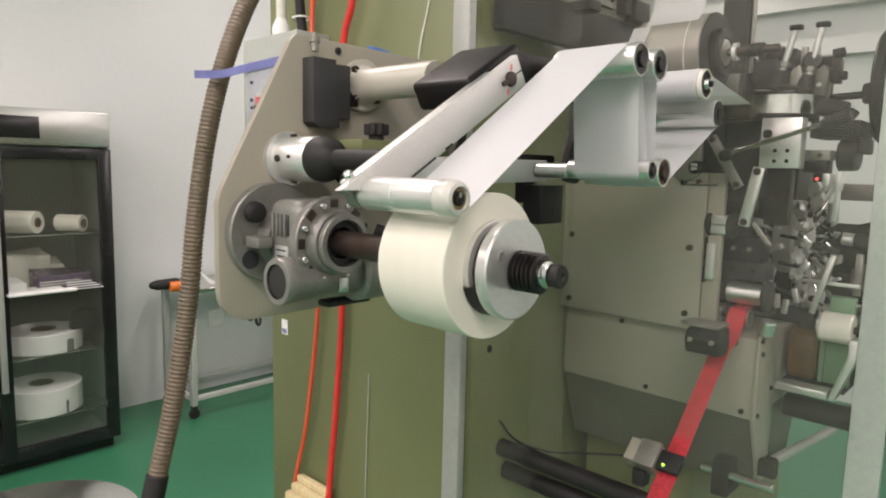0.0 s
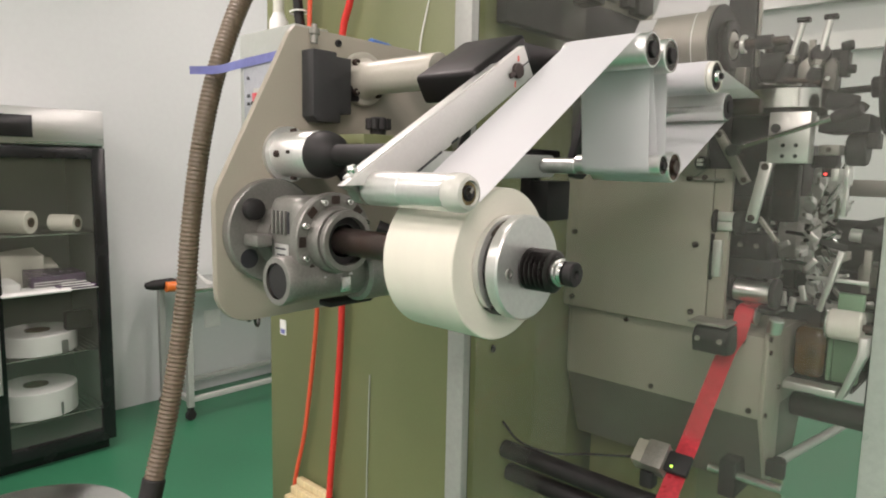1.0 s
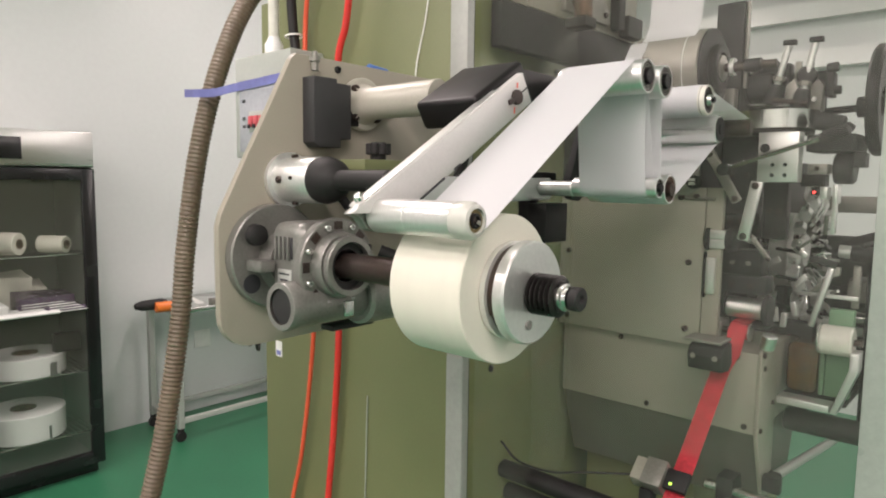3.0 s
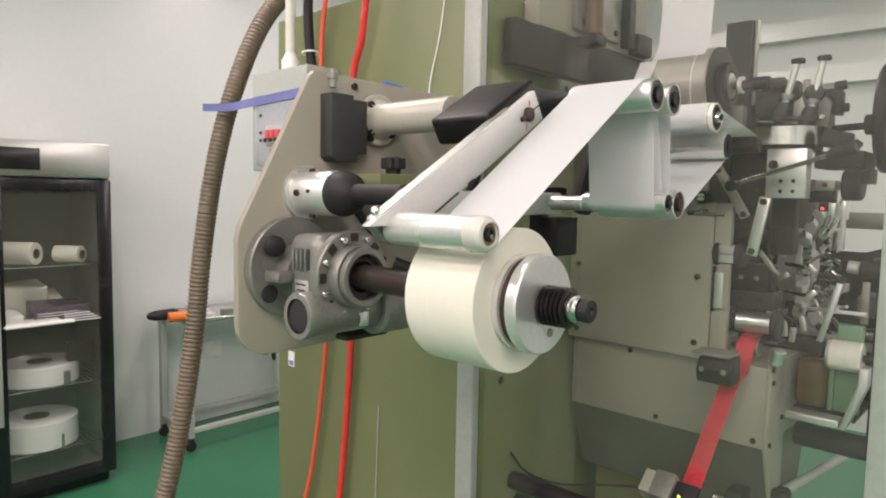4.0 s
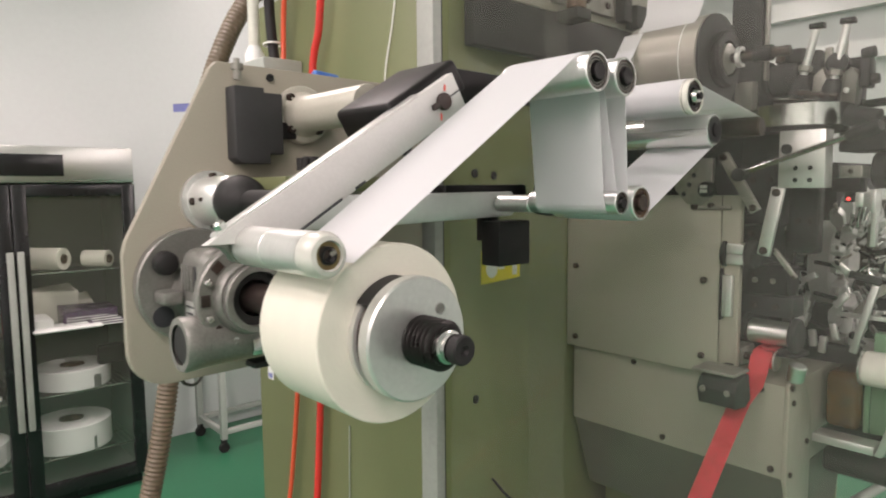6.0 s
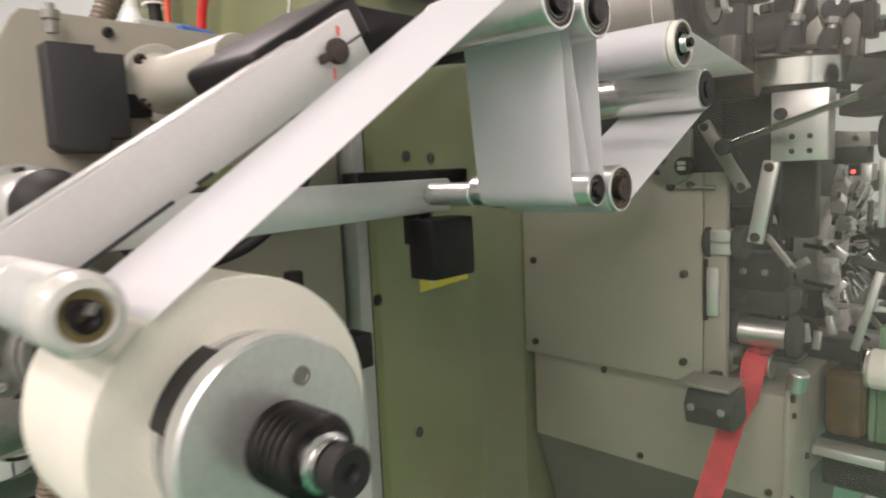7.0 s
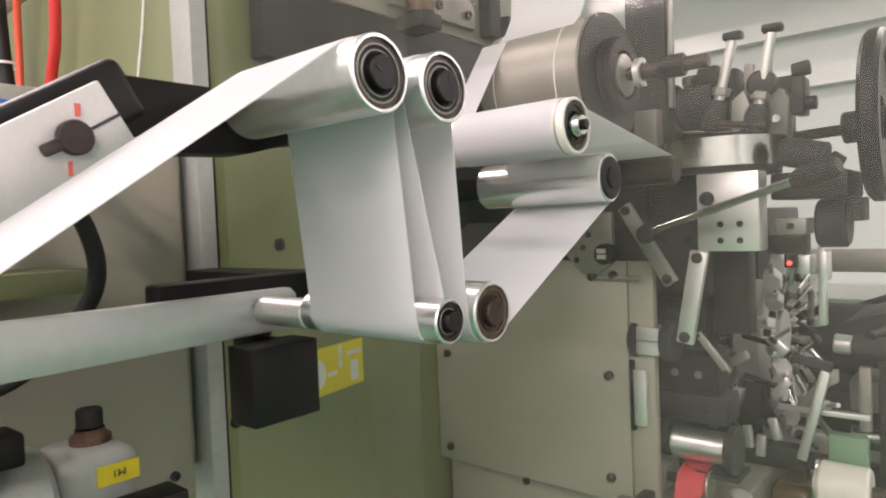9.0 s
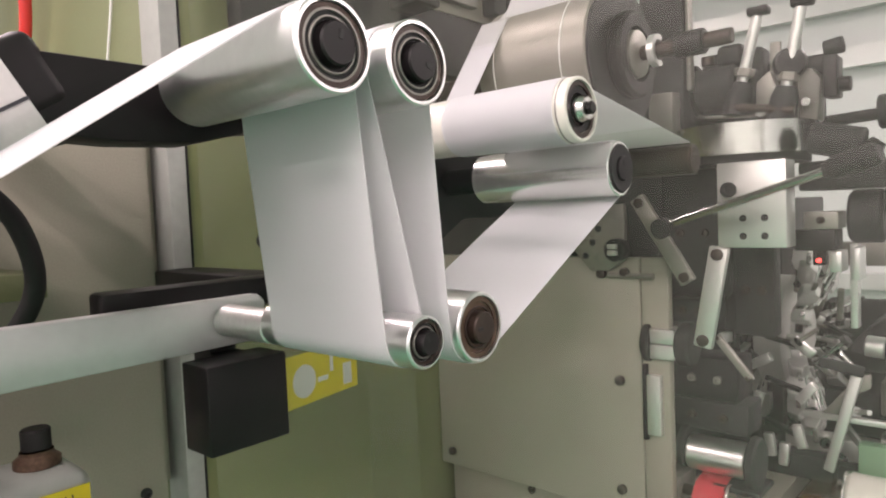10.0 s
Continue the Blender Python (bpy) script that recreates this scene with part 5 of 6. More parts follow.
part("joint_cap", rod(B(), (1.90, 0.6118, 1.856), (1.90, 0.598, 1.845), 0.014, 14), BLACK, q)

q = thing("lever", "long steel lever with a black grip", "lever", (1.87, 0.84, 1.766))
a0, a1 = Vector((1.862, 0.842, 1.766)), Vector((1.80, 0.632, 1.826))
part("rod", rod(B(), a0, a1, 0.0055, 16), STEEL, q)
part("boss", rod(B(), (1.846, 0.842, 1.764), (1.8695, 0.842, 1.764), 0.014, 20), DUSTYDARK, q)
dd = (a1 - a0).normalized()
part("grip", lathe(B(), a1 + dd * 0.0005, dd, [(0, 0), (0, 0.010), (0.01, 0.013), (0.05, 0.013), (0.056, 0.009), (0.056, 0)], 18), RUBBER, q, "black grip")

def arc_strip(x, z, y0, y1, r0, r1):
    """A collar about a y axis, open over a third of its round."""
    bm = B()
    rows = []
    for k in range(17):
        a = radians(60 + 240 * k / 16)
        rows.append([bm.verts.new((x + r * math.cos(a), y, z + r * math.sin(a))) for r, y in ((r0, y0), (r1, y0), (r1, y1), (r0, y1))])
    for a, b in zip(rows, rows[1:]):
        for j in range(4):
            bm.faces.new((a[j], a[(j + 1) % 4], b[(j + 1) % 4], b[j]))
    bm.faces.new(rows[0])
    bm.faces.new(rows[-1][::-1])
    return bm


# large film roll
BXC, BZC = 1.715, 1.972
q = thing("film_roll", "large grey metallised film roll on a dark hub", "roll", (BXC, 0.88, BZC - 0.078))
part("film", lathe(B(), (BXC, 0.975, BZC), (0, -1, 0), [(0, 0.03), (0, 0.083), (0.001, 0.084), (0.145, 0.084), (0.147, 0.082), (0.147, 0.03)], 64), COPPERFILM, q)
part("end_face", pipe(B(), (BXC, 0.8275, BZC), (BXC, 0.823, BZC), 0.0835, 0.03, 56), DUSTYDARK, q)
part("hub", lathe(B(), (BXC, 0.822, BZC), (0, -1, 0), [(0, 0.0), (0, 0.046), (0.004, 0.050), (0.014, 0.050), (0.018, 0.046), (0.018, 0.032), (0.006, 0.030), (0.006, 0)], 40), BLACK, q, "black hub ring")
part("core", lathe(B(), (BXC, 0.8155, BZC), (0, -1, 0), [(0, 0), (0, 0.028), (0.012, 0.027), (0.014, 0.023), (0.014, 0)], 32), MIDMETAL, q, "dull grey core")
part("clip", arc_strip(BXC, BZC, 0.780, 0.788, 0.012, 0.018), ALU, q, "pale split collar")
part("drive_shaft", cyl_y(B(), BXC, BZC, 0.700, 0.801, 0.0085, 18), DARKSTEEL, q)
part("coupling", cyl_y(B(), BXC, BZC, 0.728, 0.760, 0.014, 24), BLACK, q, "dark coupling")
for yy in (0.859, 0.951):
    part("film_edge", pipe(B(), (BXC, yy, BZC), (BXC, yy + 0.0012, BZC), 0.0848, 0.082, 64, 0.0002), WHITELAB, q, "white film edge")
part("axle", cyl_y(B(), BXC, BZC, 0.976, on_front(BXC).y - 0.003, 0.015), DARKSTEEL, q)
q = thing("film_web", "pale film rising from the large roll", "web", (1.70, 0.9, 2.0))
part("film", ribbon(B(), [(BXC - 0.056, BZC + 0.063), (BXC - 0.04, BZC + 0.0765), (BXC - 0.025, BZC + 0.10), (BXC - 0.015, BZC + 0.18), (BXC + 0.01, 2.7)], 0.845, 0.96, 0.0006), PAPER, q)
q = thing("film_web", "pale film running down behind the rollers", "web", (1.6, 0.95, 1.85))
part("film", ribbon(B(), [(BXC - 0.06, BZC + 0.0605), (1.58, 1.93), (1.47, 1.82)], 0.945, 0.985, 0.0006), PAPER, q)

# dark hood above
q = thing("drive_hood", "dark grey drive hood above the front panel", "hood", (1.72, 1.1, 2.02))
part("hood", box(B(), 1.42, 2.05, 1.163, on_front(1.42).y - 0.004, 2.017, 2.118, 0.006), DUSTYDARK, q)
part("upper_case", box(B(), 1.52, 2.05, 1.168, on_front(1.52).y - 0.004, 2.1185, 2.34, 0.006), GREY, q, "grey upper case")
part("step_plate", prism(B(), [(1.651, 2.135), (1.865, 2.135), (1.865, 2.174), (1.831, 2.191), (1.831, 2.236), (1.764, 2.258), (1.764, 2.326), (1.651, 2.326)], "y", 1.153, 1.1675, 0.002), MIDMETAL, q, "stepped grey cover plate")
part("side_bracket", box(B(), 1.893, 1.927, 1.14, 1.1675, 2.13, 2.258, 0.003), DUSTYDARK, q)
part("side_bracket", box(B(), 1.94, 2.02, 1.135, 1.1675, 2.12, 2.174, 0.003), DUSTYDARK, q)
bolts(q, "screw", [((x, 1.153, z), (0, -1, 0), 0.008) for x, z in ((1.685, 2.157), (1.764, 2.157), (1.843, 2.157))], DARKSTEEL)
part("cylinder", rod(B(), (1.69, 1.128, 2.1190), (1.69, 1.128, 2.34), 0.022, 24), BROWN, q, "brown cylinder")
part("cylinder_foot", box(B(), 1.665, 1.715, 1.105, 1.1625, 2.095, 2.1185, 0.003), DUSTYDARK, q)
q = thing("square_post", "dark square post with a pale rail", "post", (1.93, 0.84, 1.895))
part("column", box(B(), 1.930, 1.975, 0.838, 0.902, 1.895, 2.16, 0.003), DUSTYDARK, q)
part("side_rail", box(B(), 1.940, 1.955, 0.8305, 0.8375, 1.96, 2.16, 0.002), MIDMETAL, q)
part("hub_plate", box(B(), 1.90, 1.9295, 0.842, 0.878, 1.895, 1.955, 0.002), MIDMETAL, q)

# press with T-screws
q = thing("stamping_press", "dark press head with two pale T-handle screws", "press", (2.02, 0.76, 1.9))
part("body", box(B(), 2.02, 2.10, 0.690, 0.878, 1.8965, 1.965, 0.006), DUSTYDARK, q)
part("drum", rod(B(), (1.985, 0.862, 1.962), (1.985, 0.778, 1.966), 0.030, 24), DUSTYDARK, q)
part("drum_flange", rod(B(), (1.985, 0.842, 1.963), (1.985, 0.834, 1.9635), 0.038, 24), BLACK, q, "black flange")
part("clamp_body", prism(B(), [(0.835, 1.900), (0.765, 1.900), (0.752, 1.925), (0.760, 1.985), (0.785, 2.000), (0.815, 1.985), (0.840, 1.950)], "x", 1.990, 2.019, 0.004), DUSTYDARK, q)
part("glossy_cap", box(B(), 1.972, 2.005, 0.770, 0.806, 1.990, 2.022, 0.008, 3), BLACK, q, "glossy black cap")
for yf, zf, yt, zt in ((0.774, 1.950, 0.749, 2.052), (0.716, 1.935, 0.694, 2.052)):
    d = Vector((0, yt - yf, zt - zf)).normalized()
    f0 = Vector((1.972, yf, zf))
    part("t_screw", rod(B(), f0, (1.972, yt, zt), 0.0075, 16), ALU, q, "pale clamp screw")
    part("t_handle", box(B(), 1.962, 1.982, yt - 0.016, yt + 0.012, zt + 0.0005, zt + 0.012, 0.003), BLACK, q, "dark screw head")
    part("screw_nut", rod(B(), f0 + d * 0.022, f0 + d * 0.034, 0.014, 6), MIDMETAL, q)
    part("screw_guide", lathe(B(), f0 - d * 0.030, d, [(0, 0), (0, 0.018), (0.03, 0.018), (0.045, 0.013), (0.045, 0)], 18), DUSTYDARK, q)
part("cheek", prism(B(), [(0.752, 1.9005), (0.726, 1.9005), (0.722, 1.945), (0.732, 1.975), (0.750, 1.960)], "x", 1.965, 1.985, 0.003), MIDMETAL, q, "dull grey cheek plate")
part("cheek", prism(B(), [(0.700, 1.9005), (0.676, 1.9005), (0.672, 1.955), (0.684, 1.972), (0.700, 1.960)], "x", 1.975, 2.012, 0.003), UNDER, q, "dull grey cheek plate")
part("main_casting", prism(B(), [(0.868, 1.9005), (0.846, 1.9005), (0.842, 1.945), (0.850, 1.992), (0.866, 1.998), (0.874, 1.960)], "x", 1.975, 2.03, 0.004), DUSTYDARK, q)
part("rear_block", box(B(), 2.02, 2.06, 0.755, 0.845, 1.9655, 2.022, 0.008, 3), DUSTYDARK, q)
part("rear_block", box(B(), 2.02, 2.05, 0.664, 0.752, 1.9655, 1.996, 0.006, 3), DUSTYDARK, q)
part("guide_plate", box(B(), 1.995, 2.006, 0.726, 0.740, 1.9005, 2.018, 0.002), MIDMETAL, q, "upright grey plate")
part("guide_plate", box(B(), 2.007, 2.018, 0.704, 0.714, 1.9005, 2.040, 0.002), MIDMETAL, q, "upright grey plate")
part("knob", lathe(B(), (1.985, 0.712, 1.980), (-1, -0.3, 0), [(0, 0), (0, 0.020), (0.012, 0.022), (0.020, 0.018), (0.022, 0)], 20), BLACK, q, "black knob")
part("cap_screw", rod(B(), (1.99, 0.824, 1.9985), (1.99, 0.824, 2.012), 0.009, 12), DARKSTEEL, q)
part("cross_pin", rod(B(), (1.96, 0.782, 1.930), (1.96, 0.700, 1.915), 0.006, 12), DARKSTEEL, q)
part("bright_pin", rod(B(), (1.964, 0.742, 1.918), (1.958, 0.742, 1.918), 0.008, 14), STEEL, q)
part("bright_pin", rod(B(), (1.974, 0.688, 1.925), (1.962, 0.688, 1.925), 0.006, 14), STEEL, q)
part("fitting", box(B(), 1.98, 2.02, 0.6545, 0.6715, 1.930, 1.985, 0.003), BLACK, q)
part("fitting", rod(B(), (1.99, 0.671, 1.994), (1.99, 0.648, 1.997), 0.011, 14), DUSTYDARK, q)
part("fitting", rod(B(), (1.99, 0.6540, 1.945), (1.99, 0.640, 1.945), 0.010, 12), BLACK, q)
part("link_rod", rod(B(), (1.975, 0.86, 1.925), (1.968, 0.735, 1.912), 0.005, 12), STEEL, q)
q = thing("handwheel", "large black handwheel on a horizontal shaft", "handwheel", (2.06, 0.58, 1.94))
part("rim", lathe(B(), (2.075, 0.588, 1.925), (0, -1, 0), [(0, 0.10), (0, 0.12), (0.006, 0.126), (0.020, 0.126), (0.026, 0.12), (0.026, 0.10), (0.016, 0.094), (0.016, 0.03), (0.008, 0.03), (0.008, 0.10), (0, 0.10)], 56), BLACK, q)
part("hub", rod(B(), (2.075, 0.560, 1.915), (2.075, 0.622, 1.912), 0.024, 24), BLACK, q)
part("shaft", rod(B(), (2.075, 0.6225, 1.910), (2.075, 0.72, 1.905), 0.0085, 16), BLACK, q)

# slide under the band
q = thing("slide_unit", "dark slide unit with a pale screw block", "slide", (1.98, 0.65, 1.63))
part("block", box(B(), 1.945, 1.995, 0.648, 0.688, 1.756, 1.779, 0.002), MIDMETAL, q, "grey screw block")
part("lower_block", box(B(), 1.945, 1.995, 0.652, 0.700, 1.728, 1.7555, 0.002), BLACK, q)
bolts(q, "screw", [((1.945, 0.668, 1.768), (-1, 0, 0), 0.005)], DARKSTEEL)
part("cylinder", rod(B(), (2.02, 0.647, 1.77), (2.02, 0.606, 1.77), 0.036, 24), DUSTYDARK, q)
part("cylinder_end", box(B(), 1.99, 2.05, 0.586, 0.6055, 1.772, 1.806, 0.003), DUSTYDARK, q)
part("guide_post", box(B(), 2.00, 2.02, 0.636, 0.645, 1.62, 1.733, 0.001), ALU, q, "pale guide post")
part("yoke", box(B(), 1.97, 2.10, 0.60, 0.70, 1.807, 1.846, 0.004), DUSTYDARK, q)
part("finger", box(B(), 1.95, 1.99, 0.645, 0.66, 1.70, 1.727, 0.002), ALU, q)
part("finger", box(B(), 1.95, 1.99, 0.625, 0.635, 1.69, 1.732, 0.002), ALU, q)
led = thing("indicator_lamp", "tiny red indicator lamp on the slide", "lamp", (1.96, 0.67, 1.71))
part("lens", rod(B(), (1.955, 0.672, 1.715), (1.949, 0.672, 1.715), 0.003, 10), REDLED, led)
part("socket", box(B(), 1.9555, 1.975, 0.665, 0.68, 1.708, 1.7275, 0.001), BLACK, led)

# gear case behind everything
q = thing("gear_case", "dark gear case behind the process tools", "gear case", (2.2, 1.0, 0.94))
part("case", box(B(), 1.95, 2.34, 0.88, 1.27, 1.3355, 1.8470, 0.006), DUSTYDARK, q)
part("rear_case", box(B(), 2.43, 2.80, 0.84, 1.30, 0.94, 1.80, 0.006), DUSTYDARK, q)
part("upper_case", box(B(), 2.06, 2.34, 0.90, 1.27, 1.8475, 2.00, 0.006), DUSTYDARK, q)
DB = [
    ("front_cheek", (1.945, 1.985, 0.790, 0.879, 1.66, 1.8465), DUSTYDARK), ("drive_plate", (1.985, 2.02, 0.735, 0.790, 1.600, 1.7355), DUSTYDARK), ("cross_slide", (1.925, 1.99, 0.755, 0.866, 1.468, 1.512), DUSTYDARK),
    ("bearing_block", (1.905, 1.97, 0.735, 0.800, 1.392, 1.400), DUSTYDARK), ("cam_block", (1.93, 2.00, 0.770, 0.862, 1.512, 1.574), BLACK), ("bearing_block", (1.90, 1.96, 0.842, 0.879, 1.36, 1.40), MIDMETAL),
    ("tool_holder", (1.92, 1.98, 0.800, 0.860, 1.625, 1.66), DUSTYDARK)]
for name, b6, m in DB:
    t = thing(name, {"front_cheek": "dark cheek plate of the gear case", "drive_plate": "dull grey drive plate by the turret", "cross_slide": "dark cross slide with a screw", "bearing_block": "small bearing block beside the roller", "cam_block": "black cam block under the link", "tool_holder": "dark tool holder above the cam"}[name], "machine block", ((b6[0] + b6[1]) / 2, (b6[2] + b6[3]) / 2, b6[4]), "machine blocks")
    part("body", box(B(), *b6, min(0.004, (b6[5] - b6[4]) * 0.3)), m, t)
    bolts(t, "screw", [((b6[0], b6[2] + (b6[3] - b6[2]) * f, (b6[4] + b6[5]) / 2), (-1, 0, 0), min(0.006, (b6[5] - b6[4]) * 0.35)) for f in (0.3, 0.7)], DARKSTEEL if m is not BLACK else MIDMETAL, "", 0.004)

# indexing turret (turns)
tur = thing("indexing_turret", "steel turret with radial grippers, whitened to show glints", "turret")
tur.location = (2.37, 0.825, 1.545)
part("hub", lathe(B(), (0, 0.026, 0), (0, -1, 0), [(0, 0), (0, 0.100), (0.004, 0.106), (0.048, 0.106), (0.052, 0.100), (0.052, 0.05), (0.075, 0.045), (0.075, 0)], 48), WHITEARM, tur, "pale grey turret drum")
NG = 24
trng = random.Random(11)
for k in range(NG):
    m = Matrix.Rotation(2 * math.pi * k / NG, 4, "Y")
    for side in (1, -1):
        yo = side * (0.036 + trng.uniform(0, 0.016))
        lean = m @ Matrix.Translation((0.088, yo, 0)) @ Matrix.Rotation(radians(side * trng.uniform(4, 26)), 4, "Z")
        # White and pale lacquer among the metals stand for glints off the steel.
        bright = (ALU, WHITELAB, WHITEARM, MIDMETAL)[trng.randrange(4)]
        part("gripper", box(B(), 0.0, 0.072, -0.007, 0.007, -0.0035, 0.0035, 0.001, 1, lean), bright, tur)
        jaw = prism(B(), [(0.054, -0.015), (0.092, -0.016), (0.108, -0.005), (0.100, 0.013), (0.070, 0.015), (0.054, 0.007)], "z", -0.009, 0.009, 0.0015, 1)
        bmesh.ops.transform(jaw, matrix=lean, verts=jaw.verts)
        # Jaws likewise: mostly white, so the glints are in the colour.
        part("jaw", jaw, (WHITELAB, WHITEARM, ALU)[trng.randrange(3)], tur)
        part("finger", box(B(), 0.098, 0.128, -0.004, 0.003, -0.002, 0.004, 0.0008, 1, lean), STEEL if k % 2 else MIDMETAL, tur)
        part("follower", rod(B(), lean @ Vector((0.030, 0, 0.0036)), lean @ Vector((0.030, 0, 0.020)), 0.0065, 10), DUSTYDARK, tur)
        part("spring_pin", rod(B(), lean @ Vector((0.012, side * 0.010, 0.006)), lean @ Vector((0.068, side * 0.014, 0.010)), 0.0038, 8), STEEL, tur)

rng = random.Random(7)
lk = thing("turret_linkage", "cluster of steel pins, levers and springs round the turret", "linkage", (2.2, 0.75, 1.336))
part("carrier", box(B(), 2.16, 2.20, 0.70, 0.879, 1.3356, 1.375, 0.003), DUSTYDARK, lk)
part("carrier_post", box(B(), 2.20, 2.225, 0.858, 0.879, 1.3755, 1.76, 0.003), DUSTYDARK, lk)
for y, z, a in ((0.806, 1.459, 15), (0.786, 1.392, -8), (0.765, 1.380, 4), (0.742, 1.413, -14), (0.731, 1.486, 40), (0.800, 1.53, 60), (0.735, 1.56, -50), (0.795, 1.60, 25)):
    mm = Matrix.Translation((2.138, y, z)) @ Matrix.Rotation(radians(a), 4, "X")
    part("jaw", box(B(), -0.006, 0.006, -0.0075, 0.0075, -0.019, 0.019, 0.002, 2, mm), ALU, lk, "bright gripper jaw")
    part("jaw_stem", rod(B(), (2.205, y * 0.4 + 0.516, z), (2.138, y, z), 0.005, 10), DUSTYDARK, lk)
for k in range(11):
    y, z, x = rng.uniform(0.66, 0.74), rng.uniform(1.40, 1.70), rng.uniform(2.08, 2.19)
    d = Vector((rng.uniform(-1, 0.2), rng.uniform(-1, 1), rng.uniform(-1, 1))).normalized()
    ln = rng.uniform(0.02, 0.055)
    p = Vector((x, y, z))
    m = (STEEL, DUSTYDARK, MIDMETAL, DUSTYDARK, ALU)[k % 5]
    if k % 3:
        part("pin", rod(B(), p, p + d * ln, rng.uniform(0.003, 0.007), 10), m, lk)
        part("pin_head", rod(B(), p - d * 0.0005, p - d * rng.uniform(0.006, 0.014), rng.uniform(0.006, 0.010), 12), DUSTYDARK if k % 4 else ALU, lk)
    else:
        mm = Matrix.Translation(p) @ d.to_track_quat("Y", "Z").to_matrix().to_4x4()
        part("lever_plate", box(B(), -0.003, 0.003, -ln * 0.6, ln * 0.6, -0.008, 0.008, 0.002, 1, mm), m, lk)

q = thing("turret_cover", "curved dark cover beside the turret", "cover", (2.2, 0.62, 1.42))
arc = [(0.555 + 0.0, 1.53)] + [(0.68 - 0.14 + 0.14 * math.cos(radians(a)), 1.545 + 0.075 * math.sin(radians(a))) for a in range(0, 100, 10)] + [(0.53, 1.62), (0.53, 1.53)]
part("cover", prism(B(), arc[1:], "x", 2.20, 2.40, 0.003), DUSTYDARK, q)
part("cylinder", rod(B(), (2.15, 0.625, 1.567), (2.15, 0.50, 1.560), 0.019, 24), DUSTYDARK, q)
part("cylinder_cap", rod(B(), (2.15, 0.652, 1.569), (2.15, 0.6255, 1.567), 0.016, 24), ALU, q, "pale cylinder cap")
part("stand", box(B(), 2.22, 2.38, 0.52, 0.60, 1.1, 1.5295, 0.004), DUSTYDARK, q)
part("side_box", box(B(), 2.28, 2.40, 0.6005, 0.652, 1.425, 1.482, 0.004), MIDMETAL, q)
part("roller", cyl_y(B(), 2.27, 1.382, 0.6005, 0.648, 0.020, 24), STEEL, q)
tube("air_hose", [(2.14, 0.60, 1.585), (2.2, 0.58, 1.595), (2.4, 0.57, 1.63), (2.7, 0.6, 1.6), (2.79, 0.84, 1.5)], 0.008, RUBBER, "black air hose by the turret cover", "hose")
tube("air_hose", [(2.14, 0.585, 1.545), (2.3, 0.50, 1.545), (2.6, 0.52, 1.57), (2.75, 0.7, 1.52), (2.79, 0.84, 1.45)], 0.008, RUBBER, "black air hose by the turret cover", "hose")

# discharge tray
q = thing("discharge_tray", "pale steel tray frame with an amber cup and a cream drum", "tray", (2.1, 0.69, 1.14))
part("beam", box(B(), 2.28, 2.32, 0.60, 0.80, 1.336, 1.372, 0.002), ALU, q)
part("frame", box(B(), 2.02, 2.07, 0.625, 0.741, 1.192, 1.210, 0.002), ALU, q)
part("frame", prism(B(), [(0.624, 1.192), (0.610, 1.192), (0.572, 1.30), (0.572, 1.345), (0.590, 1.345), (0.590, 1.305)], "x", 2.02, 2.07, 0.002), ALU, q)
part("cup", box(B(), 2.080, 2.20, 0.669, 0.740, 1.2105, 1.338, 0.018, 4), AMBER, q, "amber oil cup")
part("drum", cyl_y(B(), 2.06, 1.362, 0.5905, 0.660, 0.036, 32), PLASTIC, q, "cream drum")
part("drum_band", cyl_y(B(), 2.06, 1.362, 0.6602, 0.664, 0.0372, 32), STEEL, q, "bright drum rim")
part("drum_axle", cyl_y(B(), 2.06, 1.362, 0.572, 0.5903, 0.009, 16), DARKSTEEL, q)
part("green_pad", box(B(), 2.100, 2.125, 0.6005, 0.655, 1.2105, 1.430, 0.003), MINT, q, "mint green block")
part("green_pad", box(B(), 2.096, 2.125, 0.6555, 0.667, 1.2105, 1.380, 0.003), MINT, q, "mint green block")
part("shelf", box(B(), 2.07, 2.32, 0.60, 0.741, 1.198, 1.208, 0.001), DUSTYDARK, q)
q = thing("turret_bracket", "pale triangular bracket with a bright strut beside the turret", "bracket", (2.1, 0.67, 1.37))
part("strut", box(B(), -0.006, 0.006, -0.0075, 0.0075, 0, 0.155, 0.002, 2, Matrix.Translation((2.10, 0.693, 1.3805)) @ Matrix.Rotation(radians(14), 4, "X")), ALU, q, "bright flat strut")
part("gusset", prism(B(), [(0.705, 1.465), (0.692, 1.480), (0.655, 1.532), (0.640, 1.532), (0.640, 1.512), (0.660, 1.500), (0.682, 1.465)], "x", 2.112, 2.122, 0.001), MIDMETAL, q, "grey gusset")
part("cross_bar", box(B(), 2.123, 2.135, 0.600, 0.735, 1.452, 1.461, 0.001), ALU, q, "pale cross bar")
part("upright", box(B(), 2.136, 2.150, 0.600, 0.616, 1.431, 1.535, 0.001), MIDMETAL, q)
t = thing("guide_rod", "thick black cross rod below the tray", "rod", (2.15, 0.7, 1.10), "guide rods")
part("rod", cyl_y(B(), 2.12, 1.128, 0.50, 0.7415, 0.030, 28), RUBBER, t)
q = thing("machine_bed", "dark cast machine bed behind the tray", "machine bed", (2.6, 0.8, 1.21))
part("bed", box(B(), 2.26, 2.95, 0.60, 0.838, 1.209, 1.335, 0.006), DUSTYDARK, q)
part("riser", box(B(), 2.44, 2.80, 0.62, 0.838, 1.3355, 1.42, 0.006), DUSTYDARK, q)
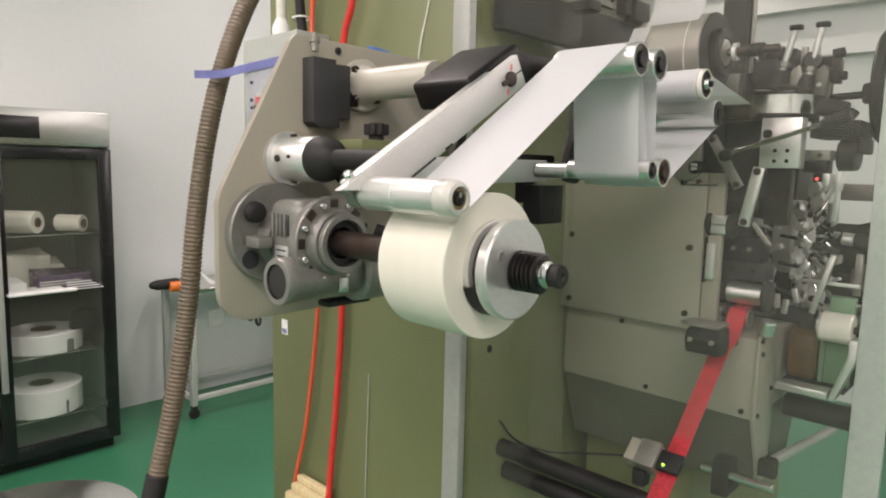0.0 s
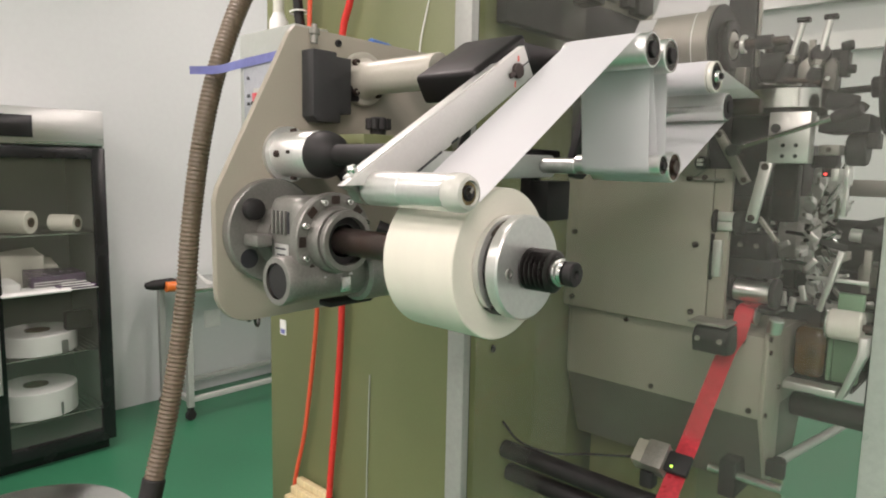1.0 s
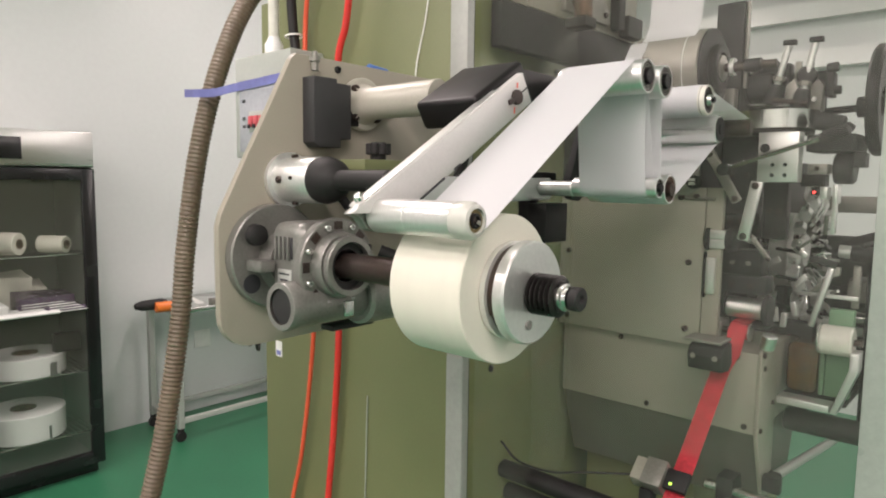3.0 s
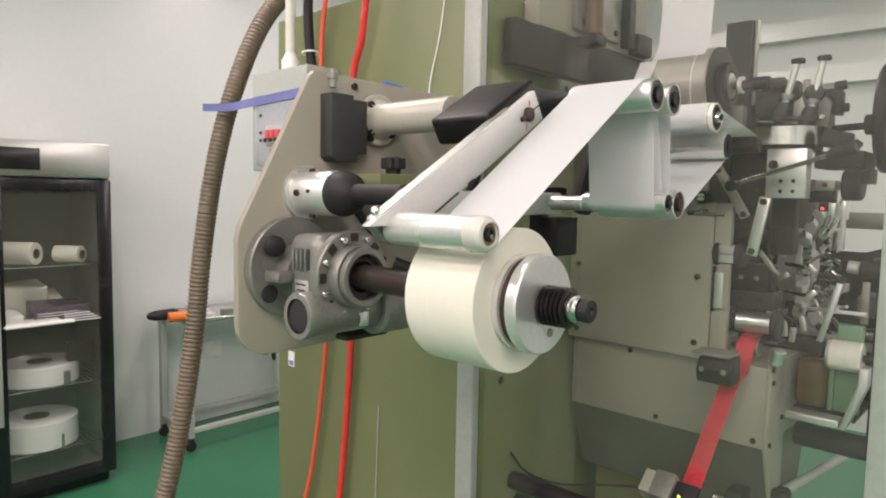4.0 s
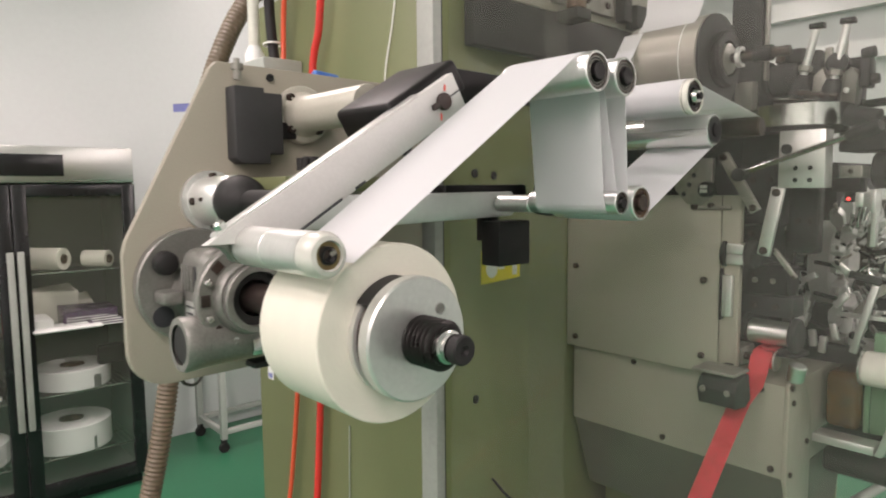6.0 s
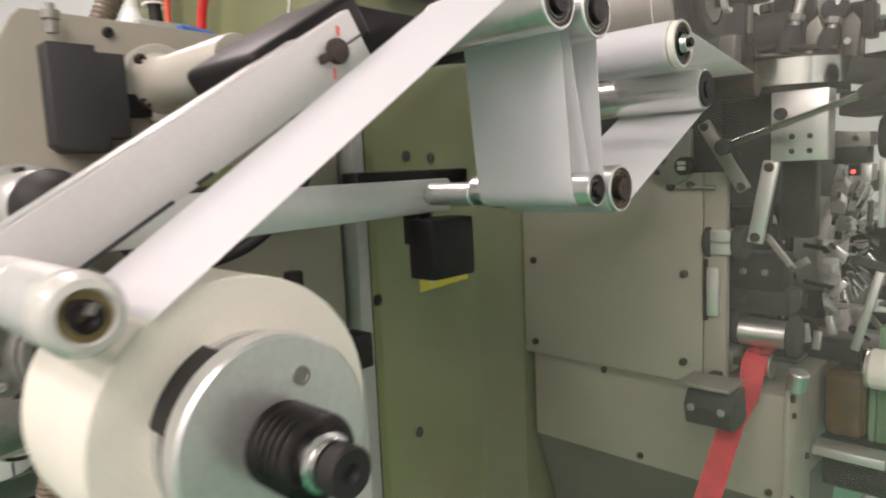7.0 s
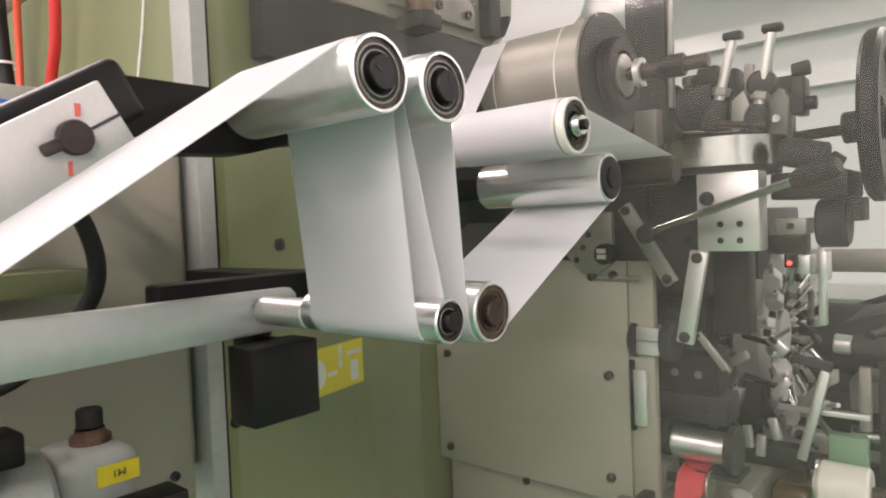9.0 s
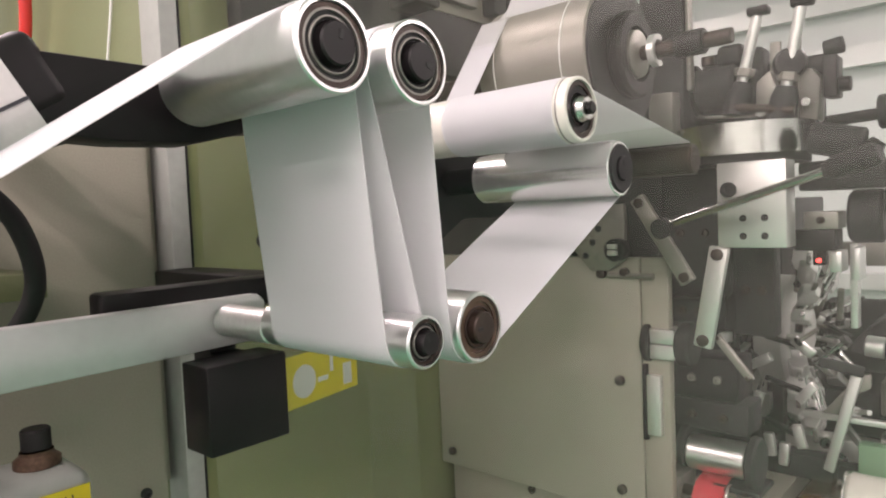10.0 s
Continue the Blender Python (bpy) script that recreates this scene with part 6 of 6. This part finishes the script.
part("motor_drum", cyl_y(B(), 2.62, 1.50, 0.60, 0.80, 0.078, 36), DUSTYDARK, q)
part("side_arm", box(B(), 2.60, 2.64, 0.55, 0.80, 1.65, 1.70, 0.004), MIDMETAL, q)
part("arm_post", box(B(), 2.60, 2.64, 0.8005, 0.838, 1.42, 1.70, 0.004), MIDMETAL, q)
q = thing("strut", "pale diagonal strut with a dark foot", "strut", (2.2, 0.78, 0.9))
part("bar", rod(B(), (2.03, 0.735, 1.00), (2.60, 0.70, 0.95), 0.012, 14), BOXGREY, q)
part("foot", rod(B(), (2.00, 0.7415, 1.0), (2.00, 0.715, 1.0), 0.022, 14), DUSTYDARK, q)

# ---- acrylic guard door, standing open ----
GXX = 1.63
gd = thing("guard_door", "hazy clear acrylic guard door standing open", "guard door", (GXX, 0.85, 0.6))
pn = part("pane", box(B(), GXX - 0.002, GXX + 0.002, 0.50, 1.205, 0.62, 2.36), ACRYLIC, gd)
pn.visible_shadow = False
m = Matrix.Translation((1.362, 1.1735, 0)) @ Matrix.Rotation(math.atan2(-0.0735, 0.264), 4, "Z")
pn = part("front_pane", box(B(), 0.0, 0.272, -0.002, 0.002, 0.62, 2.36, 0, 2, m), ACRYLIC, gd, "clear acrylic panel over the green front")
pn.visible_shadow = False
part("stile", box(B(), GXX - 0.006, GXX + 0.006, 0.445, 0.4995, 0.60, 2.38, 0.002), ACRYLEDGE, gd, "milky grey-green door stile")
part("rail", box(B(), GXX - 0.012, GXX + 0.012, 0.50, 1.205, 2.3605, 2.38, 0.002), ACRYLEDGE, gd)
part("rail", box(B(), GXX - 0.012, GXX + 0.012, 0.50, 1.205, 0.60, 0.6195, 0.002), ACRYLEDGE, gd)
part("leg", box(B(), GXX - 0.012, GXX + 0.012, 0.480, 0.498, 0.0, 0.599, 0.002), ACRYLEDGE, gd)


# ---- small fastenings belong to the part that they sit on ----
SMALL = {"bolt", "screw", "plate_screw", "flange_screw", "set_screw", "ring_screw", "panel_screw", "connector_screw", "fork_screw", "hole", "pin", "pin_head", "marker_line", "slot", "plate_print",
         "end_plug", "led", "pin_tab", "marking", "hub_key", "groove", "display_marks", "label_text", "cooling_slot", "rib", "switch", "toggle", "flange_hole", "cap_base", "gland", "follower", "spring_pin", "flange_pocket"}


def fasten():
    for top in [ob for ob in scene.collection.all_objects if ob.parent is None and ob.type == "EMPTY"]:
        kids = list(top.children)
        hosts = [k for k in kids if k.type == "MESH" and k.name.split(".")[0] not in SMALL and k.matrix_basis == Matrix()]
        span = {h: (Vector([min(c[i] for c in h.bound_box) for i in range(3)]), Vector([max(c[i] for c in h.bound_box) for i in range(3)])) for h in hosts}
        for k in kids:
            if k.name.split(".")[0] not in SMALL or not hosts or k.children:
                continue
            c = k.matrix_basis @ (sum((Vector(q) for q in k.bound_box), Vector()) / 8)
            def gap(h):
                lo, hi = span[h]
                d = Vector([max(lo[i] - c[i], 0, c[i] - hi[i]) for i in range(3)]).length
                return (round(d / 0.008), (hi - lo).length)
            k.parent = min(hosts, key=gap)


fasten()


# ---- what moves ----
def motions():
    knots_t = [0.0, 1.0, 2.5, 4.5, 5.5, 7.0, 10.0]
    knots_a = [0.0, 325.0, 810.0, 1465.0, 1735.0, 2245.0, 3220.0]
    steps = [k / 5 for k in range(51)]
    turn = [float(np.interp(t, knots_t, knots_a)) for t in steps]
    fine = [k / 30 for k in range(301)]
    spin = [float(np.interp(t, knots_t, knots_a)) for t in fine]
    walk(roll, [(t, pose(RX, 0, RZ, 0, a % 360, 0)) for t, a in zip(steps, turn)])
    for key, way in (("r1", 1), ("r2", 1), ("r3", 1), ("r4", -1), ("r5", -1), ("r6", -1)):
        x, z, r = R[key][:3]
        walk(rollers[key], [(t, pose(x, 0, z, 0, way * a * RR / r, 0)) for t, a in zip(fine, spin)])
    walk(idl, [(t, pose(0.812, 0, 1.687, 0, -a * RR / 0.0205, 0)) for t, a in zip(fine, spin)])
    walk(tur, [(t, pose(2.37, 0.825, 1.545, 0, a * 0.15, 0)) for t, a in zip(steps, turn)])


motions()
